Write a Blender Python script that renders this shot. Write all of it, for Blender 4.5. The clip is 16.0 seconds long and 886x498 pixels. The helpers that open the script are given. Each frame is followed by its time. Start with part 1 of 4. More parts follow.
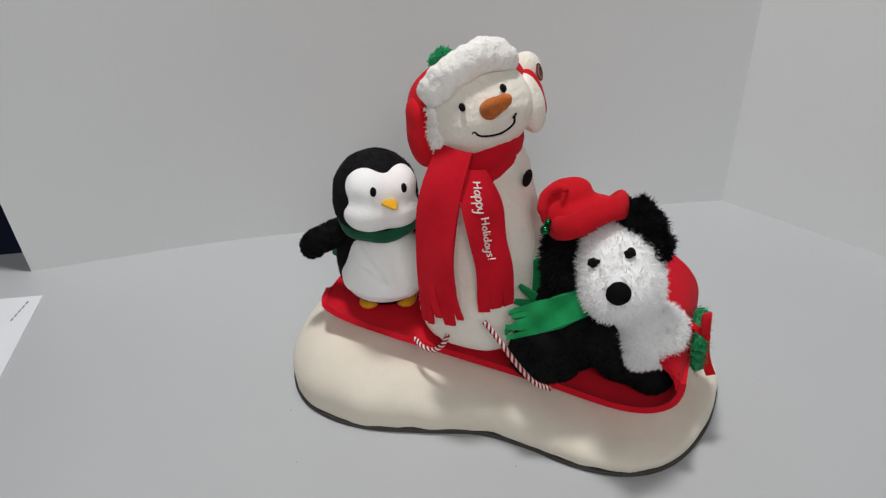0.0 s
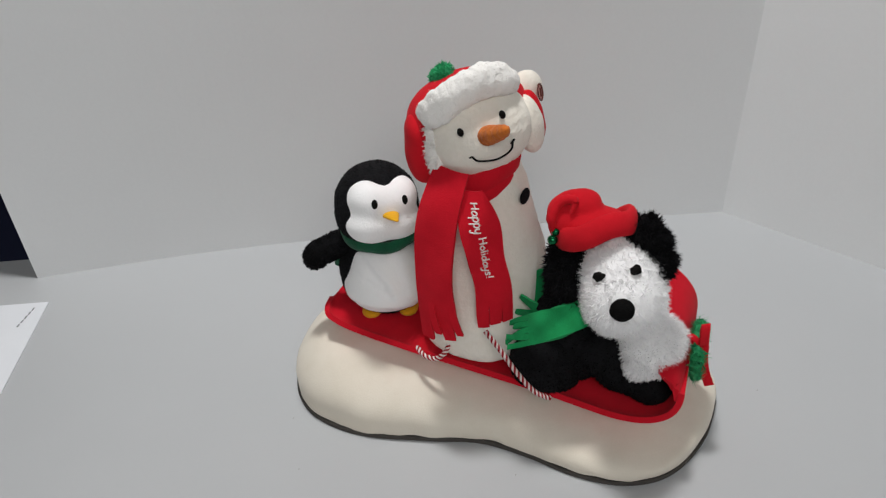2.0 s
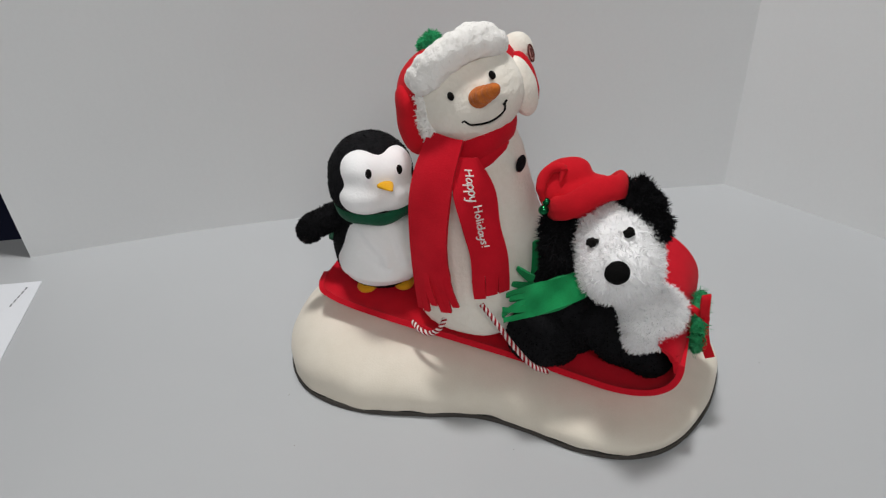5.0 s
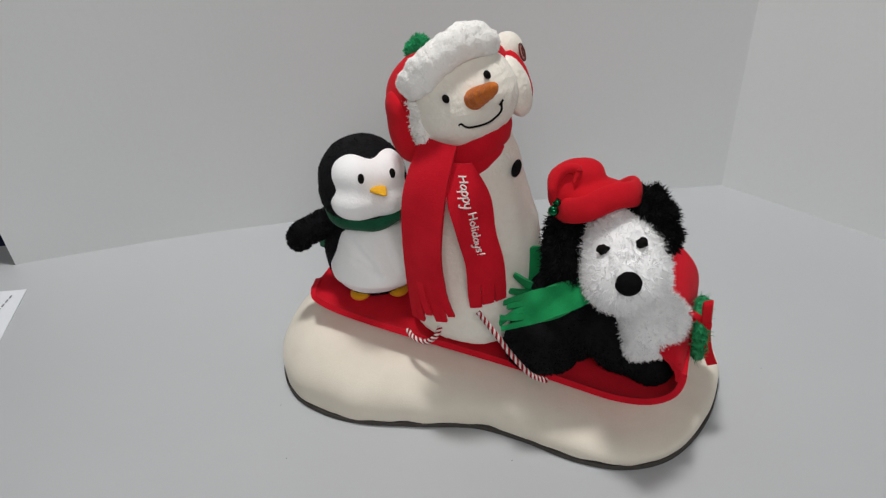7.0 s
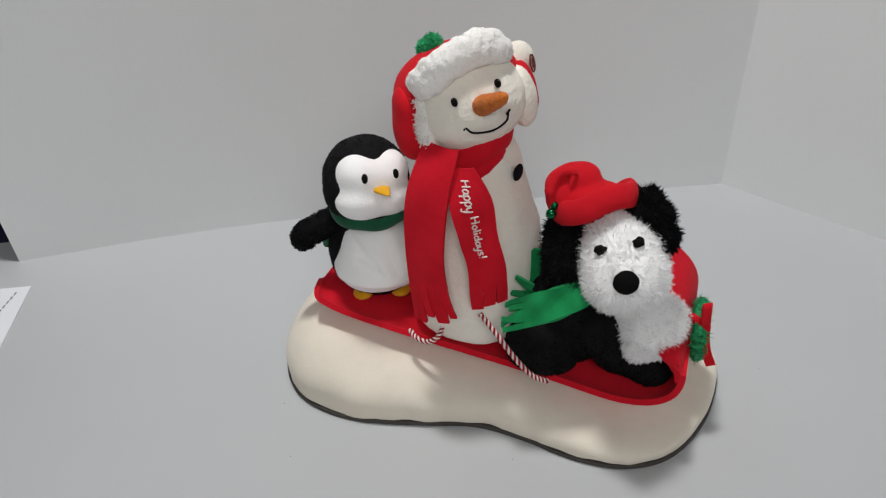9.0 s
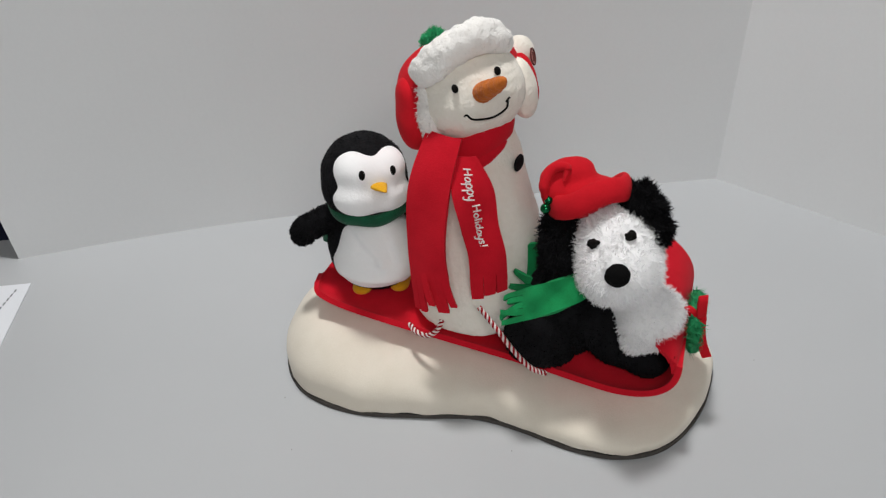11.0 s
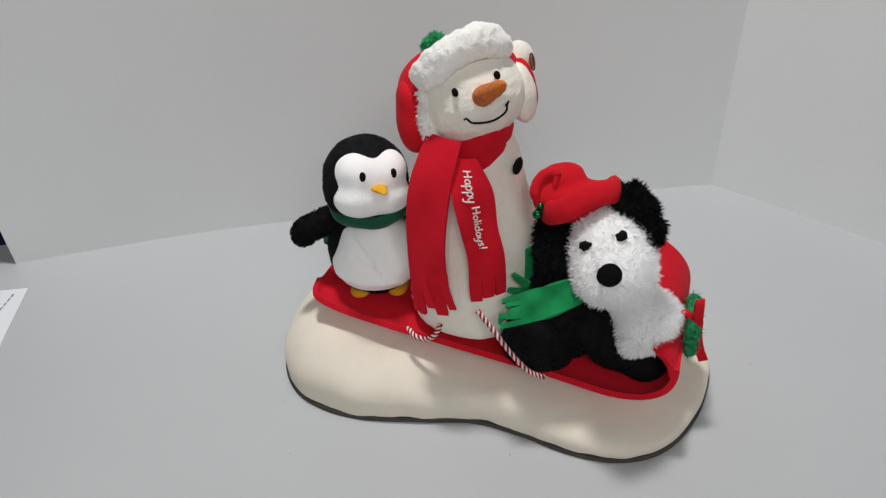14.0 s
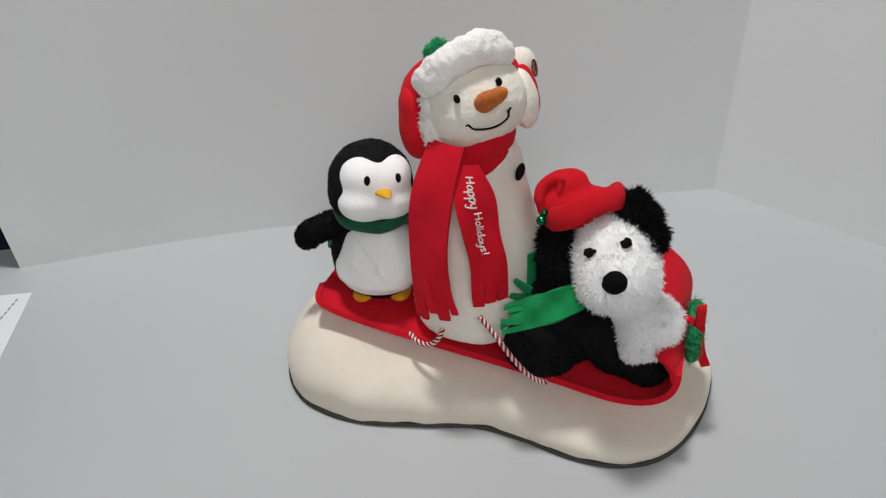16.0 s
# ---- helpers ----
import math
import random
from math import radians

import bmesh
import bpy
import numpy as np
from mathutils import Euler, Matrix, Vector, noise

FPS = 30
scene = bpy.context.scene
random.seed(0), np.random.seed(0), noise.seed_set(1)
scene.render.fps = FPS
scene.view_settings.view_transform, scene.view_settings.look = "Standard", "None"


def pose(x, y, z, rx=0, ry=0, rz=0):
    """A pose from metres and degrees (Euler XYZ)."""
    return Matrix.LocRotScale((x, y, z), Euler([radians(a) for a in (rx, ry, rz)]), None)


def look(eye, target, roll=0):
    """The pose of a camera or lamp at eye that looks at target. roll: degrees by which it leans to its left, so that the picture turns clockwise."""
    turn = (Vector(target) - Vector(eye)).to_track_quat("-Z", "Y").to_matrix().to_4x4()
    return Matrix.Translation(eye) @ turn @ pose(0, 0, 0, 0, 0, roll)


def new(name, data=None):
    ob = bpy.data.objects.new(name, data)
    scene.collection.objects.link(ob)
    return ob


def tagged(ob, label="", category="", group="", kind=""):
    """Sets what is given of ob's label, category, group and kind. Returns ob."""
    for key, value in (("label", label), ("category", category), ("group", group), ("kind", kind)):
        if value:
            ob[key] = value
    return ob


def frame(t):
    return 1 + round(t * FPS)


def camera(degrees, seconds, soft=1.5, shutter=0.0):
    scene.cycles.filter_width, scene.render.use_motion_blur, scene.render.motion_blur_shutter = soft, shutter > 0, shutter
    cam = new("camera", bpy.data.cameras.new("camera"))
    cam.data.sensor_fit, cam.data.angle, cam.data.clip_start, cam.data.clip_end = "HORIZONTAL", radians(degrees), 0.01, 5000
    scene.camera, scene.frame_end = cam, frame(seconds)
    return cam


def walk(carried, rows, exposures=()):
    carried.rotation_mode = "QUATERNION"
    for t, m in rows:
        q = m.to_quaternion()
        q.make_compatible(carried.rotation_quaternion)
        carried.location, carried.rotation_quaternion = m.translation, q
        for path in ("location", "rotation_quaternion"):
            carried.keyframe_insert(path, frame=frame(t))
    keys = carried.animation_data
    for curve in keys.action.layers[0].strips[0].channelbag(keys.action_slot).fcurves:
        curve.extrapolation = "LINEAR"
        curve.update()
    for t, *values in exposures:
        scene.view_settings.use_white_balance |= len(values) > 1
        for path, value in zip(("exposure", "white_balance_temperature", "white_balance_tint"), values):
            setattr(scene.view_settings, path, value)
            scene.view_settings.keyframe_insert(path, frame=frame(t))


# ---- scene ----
cam = camera(60.0, 16.0, soft=1.25)
PATH = [
    (0.0, (-0.0013, 0.0015, 0.4541), (0.0009, 0.4579, 0.1499), -1.69),
    (0.5, (-0.0016, 0.0026, 0.4546), (0.0015, 0.4584, 0.1517), -1.69),
    (1.0, (-0.0029, 0.0002, 0.4610), (-0.0013, 0.4569, 0.1563), -1.50),
    (1.5, (-0.0025, -0.0016, 0.4579), (-0.0008, 0.4586, 0.1571), -1.33),
    (2.0, (-0.0015, -0.0038, 0.4598), (-0.0005, 0.4571, 0.1593), -1.41),
    (2.5, (-0.0040, -0.0054, 0.4565), (-0.0022, 0.4556, 0.1587), -1.40),
    (3.0, (-0.0038, -0.0078, 0.4607), (-0.0029, 0.4520, 0.1609), -1.38),
    (3.5, (-0.0035, -0.0075, 0.4611), (-0.0038, 0.4528, 0.1612), -1.41),
    (4.0, (0.0009, -0.0076, 0.4571), (-0.0028, 0.4497, 0.1527), -1.93),
    (6.5, (0.0056, 0.0191, 0.4423), (0.0077, 0.4721, 0.1286), -2.28),
    (7.0, (0.0033, 0.0167, 0.4435), (0.0064, 0.4702, 0.1315), -2.19),
    (7.5, (0.0029, 0.0162, 0.4472), (0.0057, 0.4680, 0.1340), -2.17),
    (8.0, (0.0020, 0.0161, 0.4518), (0.0059, 0.4659, 0.1347), -1.88),
    (8.5, (0.0008, 0.0164, 0.4507), (0.0038, 0.4662, 0.1347), -2.04),
    (9.0, (0.0008, 0.0170, 0.4538), (0.0046, 0.4661, 0.1359), -1.95),
    (11.5, (-0.0026, 0.0072, 0.4560), (0.0051, 0.4556, 0.1367), -2.00),
    (12.0, (-0.0025, 0.0045, 0.4606), (0.0053, 0.4549, 0.1425), -2.01),
    (12.5, (-0.0019, 0.0053, 0.4572), (0.0062, 0.4566, 0.1407), -1.92),
    (13.0, (-0.0034, 0.0081, 0.4558), (0.0056, 0.4590, 0.1401), -1.82),
    (13.5, (-0.0047, 0.0113, 0.4560), (0.0067, 0.4615, 0.1382), -1.58),
    (14.0, (-0.0055, 0.0071, 0.4553), (0.0062, 0.4591, 0.1394), -1.63),
    (14.5, (-0.0088, 0.0096, 0.4586), (0.0038, 0.4611, 0.1439), -1.39),
    (15.0, (-0.0078, 0.0110, 0.4619), (0.0036, 0.4622, 0.1464), -1.32),
    (15.5, (-0.0053, 0.0094, 0.4591), (0.0047, 0.4618, 0.1451), -1.55),
    (16.0, (-0.0046, 0.0075, 0.4581), (0.0048, 0.4603, 0.1436), -1.80),
]
walk(cam, [(t, look(eye, target, roll)) for t, eye, target, roll in PATH], [(0.0, -0.07), (4.0, -0.07), (7.0, -0.09), (9.0, -0.06), (11.5, 0.0), (16.0, -0.01)])

# ---- light: one ceiling fixture and an added rear fill in a closed room ----
world = bpy.data.worlds.new("room_air")
world.use_nodes = True
scene.world = world
world.node_tree.nodes["Background"].inputs["Color"].default_value = (0.8, 0.85, 0.9, 1)
world.node_tree.nodes["Background"].inputs["Strength"].default_value = 0.2


def area_lamp(name, at, target, w, h, power, color):
    d = bpy.data.lights.new(name, "AREA")
    d.shape, d.size, d.size_y, d.energy, d.color = "RECTANGLE", w, h, power, color
    ob = new(name, d)
    ob.matrix_basis = look(at, target)
    return ob


area_lamp("ceiling_lamp", (-0.10, 0.580, 1.62), (-0.10, 0.575, 0), 0.17, 0.13, 15.4, (0.995, 0.985, 0.970))
# broad fill, added behind the camera to brighten the board and the toys' fronts
area_lamp("rear_fill", (0.12, -1.30, 1.62), (0.14, -0.50, 0), 1.3, 0.9, 28.0, (0.995, 0.985, 0.970))


# ---- materials ----
def material(name, color, rough=0.8, tint=None, scale=40.0, amount=0.35, bump=0.0, bump_scale=400.0, sheen=0.0, metal=0.0, spec=0.3, detail=4.0):
    """Principled surface with broad mottling between color and tint, and fine relief."""
    m = bpy.data.materials.new(name)
    m.use_nodes = True
    n, l = m.node_tree.nodes, m.node_tree.links
    p = n["Principled BSDF"]
    p.inputs["Roughness"].default_value = rough
    p.inputs["Metallic"].default_value = metal
    p.inputs["Specular IOR Level"].default_value = spec
    p.inputs["Sheen Weight"].default_value = sheen
    p.inputs["Sheen Roughness"].default_value = 0.5
    co = n.new("ShaderNodeTexCoord")
    tint = tint or tuple(c * 0.8 for c in color)
    big, fine = n.new("ShaderNodeTexNoise"), n.new("ShaderNodeTexNoise")
    big.inputs["Scale"].default_value, big.inputs["Detail"].default_value = scale, detail
    fine.inputs["Scale"].default_value, fine.inputs["Detail"].default_value = bump_scale, 3.0
    ramp = n.new("ShaderNodeMapRange")
    ramp.inputs["From Min"].default_value, ramp.inputs["From Max"].default_value = 0.35, 0.7
    ramp.inputs["To Max"].default_value = amount
    mix = n.new("ShaderNodeMix")
    mix.data_type = "RGBA"
    mix.inputs["A"].default_value, mix.inputs["B"].default_value = (*color, 1), (*tint, 1)
    add = n.new("ShaderNodeMath")
    add.operation = "MULTIPLY_ADD"
    add.inputs[1].default_value = 0.5
    l.new(co.outputs["Object"], big.inputs["Vector"])
    l.new(co.outputs["Object"], fine.inputs["Vector"])
    l.new(fine.outputs["Fac"], add.inputs[0])
    l.new(big.outputs["Fac"], add.inputs[2])
    ramp.inputs["From Min"].default_value, ramp.inputs["From Max"].default_value = 0.6, 0.95
    l.new(add.outputs["Value"], ramp.inputs["Value"])
    l.new(ramp.outputs["Result"], mix.inputs["Factor"])
    l.new(mix.outputs["Result"], p.inputs["Base Color"])
    if bump:
        b = n.new("ShaderNodeBump")
        b.inputs["Strength"].default_value, b.inputs["Distance"].default_value = bump, 0.002
        l.new(fine.outputs["Fac"], b.inputs["Height"])
        l.new(b.outputs["Normal"], p.inputs["Normal"])
    return m


TABLE = material("table_laminate", (0.497, 0.511, 0.526), 0.42, (0.467, 0.481, 0.496), 6, 0.5, 0.03, 900, spec=0.35)
BOARD = material("board_paper", (0.755, 0.768, 0.778), 0.7, (0.720, 0.732, 0.743), 5, 0.5, 0.02, 300)
WALL = material("wall_paint", (0.62, 0.62, 0.60), 0.8, None, 3, 0.3, 0.1, 120)
NAVY = material("navy_paint", (0.012, 0.016, 0.05), 0.8, None, 10, 0.4, 0.1, 200)
CARPET = material("carpet", (0.010, 0.013, 0.040), 0.95, None, 30, 0.5, 0.4, 300)
PAPER = material("paper", (0.78, 0.80, 0.84), 0.75, (0.74, 0.76, 0.80), 20, 0.4, 0.02, 500)
INK = material("grey_ink", (0.25, 0.26, 0.28), 0.7)
LINT = material("grey_lint", (0.30, 0.29, 0.28), 0.9)
SNOW_CLOTH = material("cream_fleece", (0.79, 0.73, 0.63), 0.95, (0.72, 0.655, 0.55), 60, 0.5, 0.11, 800, sheen=0.2, spec=0.1)
SOLE = material("grey_sole", (0.075, 0.068, 0.062), 0.9, None, 80, 0.4, 0.2, 500)
WHITE_FLEECE = material("white_fleece", (0.87, 0.825, 0.745), 0.95, (0.81, 0.755, 0.66), 120, 0.5, 0.42, 380, sheen=0.2, spec=0.1)
FLUFF = material("white_fluff", (0.95, 0.935, 0.91), 0.95, (0.91, 0.89, 0.86), 150, 0.4, 0.35, 600, sheen=0.2, spec=0.08)
FUR_WHITE = material("white_plush_fur", (0.955, 0.955, 0.96), 0.85, (0.92, 0.92, 0.93), 150, 0.5, 0.25, 600, sheen=0.2, spec=0.08)
FUR_BLACK = material("black_plush_fur", (0.006, 0.006, 0.007), 0.85, (0.012, 0.012, 0.014), 150, 0.6, 0.6, 500, spec=0.15)
BLACK_CLOTH = material("black_cloth", (0.006, 0.006, 0.0068), 0.9, (0.011, 0.011, 0.013), 90, 0.5, 0.4, 700, spec=0.1)
RED_FELT = material("red_felt", (0.62, 0.010, 0.024), 0.95, (0.52, 0.008, 0.019), 90, 0.6, 0.2, 900, sheen=0.03, spec=0.1)
RED_HAT = material("bright_red_fleece", (0.60, 0.011, 0.021), 0.95, (0.50, 0.009, 0.017), 90, 0.6, 0.16, 900, sheen=0.03, spec=0.1)
GREEN_FELT = material("green_felt", (0.012, 0.25, 0.080), 0.95, (0.008, 0.17, 0.050), 90, 0.6, 0.2, 900, sheen=0.05, spec=0.1)
DARK_GREEN = material("dark_green_felt", (0.007, 0.095, 0.045), 0.95, (0.005, 0.06, 0.03), 90, 0.6, 0.5, 800, sheen=0.1)
POM = material("green_yarn", (0.05, 0.50, 0.22), 0.9, (0.03, 0.36, 0.14), 200, 0.6)
TINSEL = material("green_tinsel", (0.035, 0.40, 0.16), 0.6, (0.015, 0.22, 0.075), 200, 0.7)
ORANGE = material("orange_felt", (0.62, 0.17, 0.025), 0.9, (0.46, 0.10, 0.012), 140, 0.7, 0.6, 500, sheen=0.1)
YELLOW = material("yellow_felt", (0.80, 0.42, 0.012), 0.9, (0.68, 0.30, 0.008), 90, 0.5, 0.4, 700, sheen=0.1)
THREAD = material("black_thread", (0.005, 0.0045, 0.004), 0.7, None, 300, 0.4, 0.3, 1500, spec=0.1)
NOSE_BLACK = material("black_flocked_nose", (0.004, 0.004, 0.004), 0.85, None, 200, 0.5, 0.5, 900, spec=0.08)
WHITE_THREAD = material("white_thread", (0.85, 0.78, 0.76), 0.7, None, 300, 0.4)
ROPE_WHITE = material("white_cord", (0.85, 0.78, 0.75), 0.8, None, 400, 0.4, 0.4, 1800)
ROPE_RED = material("red_cord", (0.36, 0.008, 0.014), 0.8, None, 400, 0.4, 0.4, 1800)
BELL = material("green_metal", (0.01, 0.16, 0.06), 0.18, None, 60, 0.2, metal=0.9)
TAG_BROWN = material("brown_embroidery", (0.12, 0.03, 0.025), 0.8, None, 300, 0.4)
TAG_PINK = material("pink_embroidery", (0.62, 0.30, 0.27), 0.8, None, 300, 0.4)


# ---- mesh helpers ----
def mesh_of(name, verts, faces, smooth=True, hair=None):
    """A mesh; faces from index hair on are loose fibres, flat shaded, with the second material."""
    me = bpy.data.meshes.new(name)
    me.from_pydata([tuple(map(float, v)) for v in verts], [], [tuple(map(int, f)) for f in faces])
    me.update()
    n = len(me.polygons)
    if hair is not None:
        me.polygons.foreach_set("use_smooth", (np.arange(n) < hair).tolist())
        me.polygons.foreach_set("material_index", (np.arange(n) >= hair).astype(int).tolist())
    elif smooth:
        me.polygons.foreach_set("use_smooth", [True] * n)
        me.set_sharp_from_angle(angle=1.05)
    return me


HAIRS = {}


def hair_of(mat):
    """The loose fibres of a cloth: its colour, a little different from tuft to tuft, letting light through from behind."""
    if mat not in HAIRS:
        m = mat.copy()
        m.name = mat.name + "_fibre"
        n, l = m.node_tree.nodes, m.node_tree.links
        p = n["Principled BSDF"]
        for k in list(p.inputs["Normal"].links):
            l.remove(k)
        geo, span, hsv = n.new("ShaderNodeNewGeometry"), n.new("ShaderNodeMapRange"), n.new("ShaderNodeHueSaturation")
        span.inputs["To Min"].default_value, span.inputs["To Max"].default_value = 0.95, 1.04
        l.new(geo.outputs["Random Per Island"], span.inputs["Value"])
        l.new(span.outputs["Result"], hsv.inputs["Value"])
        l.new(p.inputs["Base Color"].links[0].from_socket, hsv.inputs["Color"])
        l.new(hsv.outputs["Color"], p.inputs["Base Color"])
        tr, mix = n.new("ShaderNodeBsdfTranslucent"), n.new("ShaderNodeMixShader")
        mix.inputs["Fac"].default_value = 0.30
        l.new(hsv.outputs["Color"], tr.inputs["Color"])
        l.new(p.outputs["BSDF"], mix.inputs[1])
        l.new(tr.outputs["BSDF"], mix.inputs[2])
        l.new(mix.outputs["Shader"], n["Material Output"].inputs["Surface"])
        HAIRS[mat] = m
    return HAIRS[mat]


def part(name, geo, mat, parent=None, label="", m=None):
    """Links geometry (verts, faces) as one mesh object under a thing or a part."""
    me = mesh_of(name, *geo)
    me.materials.append(mat)
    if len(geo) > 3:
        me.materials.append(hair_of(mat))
    ob = new(name, me)
    if parent:
        ob.parent = parent
    if m:
        ob.matrix_basis = m
    if label:
        tagged(ob, label)
    return ob


def thing(name, m, label, category, group=""):
    ob = new(name)
    ob.empty_display_size = 0.02
    ob.matrix_basis = m
    return tagged(ob, label, category, group)


def skin_normals(v, f):
    n = np.zeros_like(v)
    for size in {len(q) for q in f if len(q) < 5}:
        q = np.array([x for x in f if len(x) == size])
        c = np.cross(v[q[:, 1]] - v[q[:, 0]], v[q[:, 2]] - v[q[:, 0]])
        for k in range(size):
            np.add.at(n, q[:, k], c)
    return n / (np.linalg.norm(n, axis=1)[:, None] + 1e-12)


def merge(*geos):
    """Joins geometry; fibres (with a third entry) come last and are counted apart."""
    verts, faces, k, hair = [], [], 0, None
    for v, f, *fibre in geos:
        v = np.asarray(v, float).reshape(-1, 3)
        verts.append(v)
        if fibre and hair is None:
            hair = len(faces)
        faces += [[i + k for i in q] for q in f]
        k += len(v)
    if hair is not None:
        return np.concatenate(verts), faces, True, hair
    return np.concatenate(verts), faces


def moved(geo, m):
    v = np.asarray(geo[0], float)
    a = np.array(m)
    return v @ a[:3, :3].T + a[:3, 3], geo[1]


def sphere(sub):
    bm = bmesh.new()
    bmesh.ops.create_icosphere(bm, subdivisions=sub, radius=1)
    v = np.array([x.co[:] for x in bm.verts])
    f = [[x.index for x in q.verts] for q in bm.faces]
    bm.free()
    return v, f


SPHERES = {k: sphere(k) for k in (2, 3, 4, 5, 6)}


def lumps(points, scale, seed):
    return np.array([noise.noise(Vector(p) * scale + Vector((seed, 3.1 * seed, 7.7))) for p in points])


def ellipsoid(c, r, sub=3, bump=0.0, scale=60.0, seed=0.0):
    v, f = SPHERES[sub]
    p = v * np.array(r) + np.array(c)
    if bump:
        p = p + v * (lumps(p, scale, seed) * bump)[:, None]
    return p, f


def soft_form(balls, k, sub=4, bump=0.0, scale=60.0, seed=0.0):
    """One skin over several ellipsoids (cx, cy, cz, rx, ry, rz) that melt into each other over k metres."""
    v, f = SPHERES[sub]
    b = np.array(balls, float)
    centre = b[:, :3].mean(0)
    t = np.full(len(v), 0.16)
    for _ in range(60):
        p = centre + v * t[:, None]
        d = None
        for q in b:
            w = (p - q[:3]) / q[3:]
            k0 = np.linalg.norm(w, axis=1) + 1e-9
            k1 = np.linalg.norm(w / q[3:], axis=1) + 1e-9
            e = k0 * (k0 - 1) / k1
            if d is None:
                d = e
            else:
                h = np.clip(0.5 + 0.5 * (d - e) / k, 0, 1)
                d = d * (1 - h) + e * h - k * h * (1 - h)
        t = np.maximum(t - 0.8 * d, 0.001)
    p = centre + v * t[:, None]
    if bump:
        p = p + v * (lumps(p, scale, seed) * bump)[:, None]
    return p, f


def fur(geo, count, length, width, lie=0.6, droop=0.3, seed=1, keep=None, curl=1.6):
    """Single curved fibres that grow from the faces of a skin and lie over it."""
    rng = np.random.RandomState(seed)
    v = np.asarray(geo[0])
    tri = np.array([q[:3] for q in geo[1]])
    a, b, c = v[tri[:, 0]], v[tri[:, 1]], v[tri[:, 2]]
    n = np.cross(b - a, c - a)
    area = np.linalg.norm(n, axis=1)
    n = n / (area[:, None] + 1e-12)
    pick = rng.choice(len(tri), count, p=area / area.sum())
    u, w = rng.rand(count, 1), rng.rand(count, 1)
    flip = (u + w) > 1
    u, w = np.where(flip, 1 - u, u), np.where(flip, 1 - w, w)
    p = a[pick] + u * (b - a)[pick] + w * (c - a)[pick]
    n = n[pick]
    if keep is not None:
        ok = keep(p)
        p, n = p[ok], n[ok]
        count = len(p)
    clump = np.stack([lumps(p, 180.0, s) for s in (1.5, 4.5, 8.5)], 1)
    d = n * 0.6 + lie * (rng.randn(count, 3) * 0.45 + clump * curl) + np.array([0, 0, -droop])
    d -= n * np.minimum((d * n).sum(1) - 0.12, 0.0)[:, None]
    d /= np.linalg.norm(d, axis=1)[:, None]
    side = np.cross(d, n + 0.25 * rng.randn(count, 3))
    side /= np.linalg.norm(side, axis=1)[:, None] + 1e-9
    ln = length * (0.55 + 0.6 * rng.rand(count, 1))
    bend = d + np.array([0, 0, -droop * 0.7]) + rng.randn(count, 3) * 0.22
    bend /= np.linalg.norm(bend, axis=1)[:, None]
    root = p - n * width * 0.2
    mid = root + d * ln * 0.55
    tip = mid + bend * ln * 0.5
    h = side * width * 0.5
    verts = np.stack([root - h, root + h, mid + h * 0.8, mid - h * 0.8, tip], 1).reshape(-1, 3)
    faces = []
    for i in range(0, 5 * count, 5):
        faces += [[i, i + 1, i + 2, i + 3], [i + 3, i + 2, i + 4]]
    return verts, faces, True


def lathe(profile, n=64, lean=(0, 0)):
    verts, faces = [], []
    for r, z in profile:
        for i in range(n):
            a = 2 * math.pi * i / n
            verts.append((r * math.cos(a) + lean[0] * z, r * math.sin(a) + lean[1] * z, z))
    for j in range(len(profile) - 1):
        for i in range(n):
            k = (i + 1) % n
            faces.append([j * n + i, j * n + k, (j + 1) * n + k, (j + 1) * n + i])
    faces.append([i for i in range(n - 1, -1, -1)])
    faces.append([(len(profile) - 1) * n + i for i in range(n)])
    return np.array(verts), faces


def spline(points, n):
    """n points evenly along a smooth open curve through the given ones."""
    p = np.array(points, float)
    q = np.concatenate([[2 * p[0] - p[1]], p, [2 * p[-1] - p[-2]]])
    out = []
    for s in np.linspace(0, len(p) - 1 - 1e-9, n):
        i, t = int(s), s - int(s)
        a, b, c, d = q[i:i + 4]
        out.append(0.5 * (2 * b + (c - a) * t + (2 * a - 5 * b + 4 * c - d) * t * t + (3 * b - a - 3 * c + d) * t ** 3))
    return np.array(out)


def ring_curve(points, n):
    """n points round a closed smooth curve."""
    p = np.array(points, float)
    k, out = len(p), []
    for s in np.linspace(0, k, n, endpoint=False):
        i, t = int(s), s - int(s)
        a, b, c, d = p[(i - 1) % k], p[i % k], p[(i + 1) % k], p[(i + 2) % k]
        out.append(0.5 * (2 * b + (c - a) * t + (2 * a - 5 * b + 4 * c - d) * t * t + (3 * b - a - 3 * c + d) * t ** 3))
    return np.array(out)


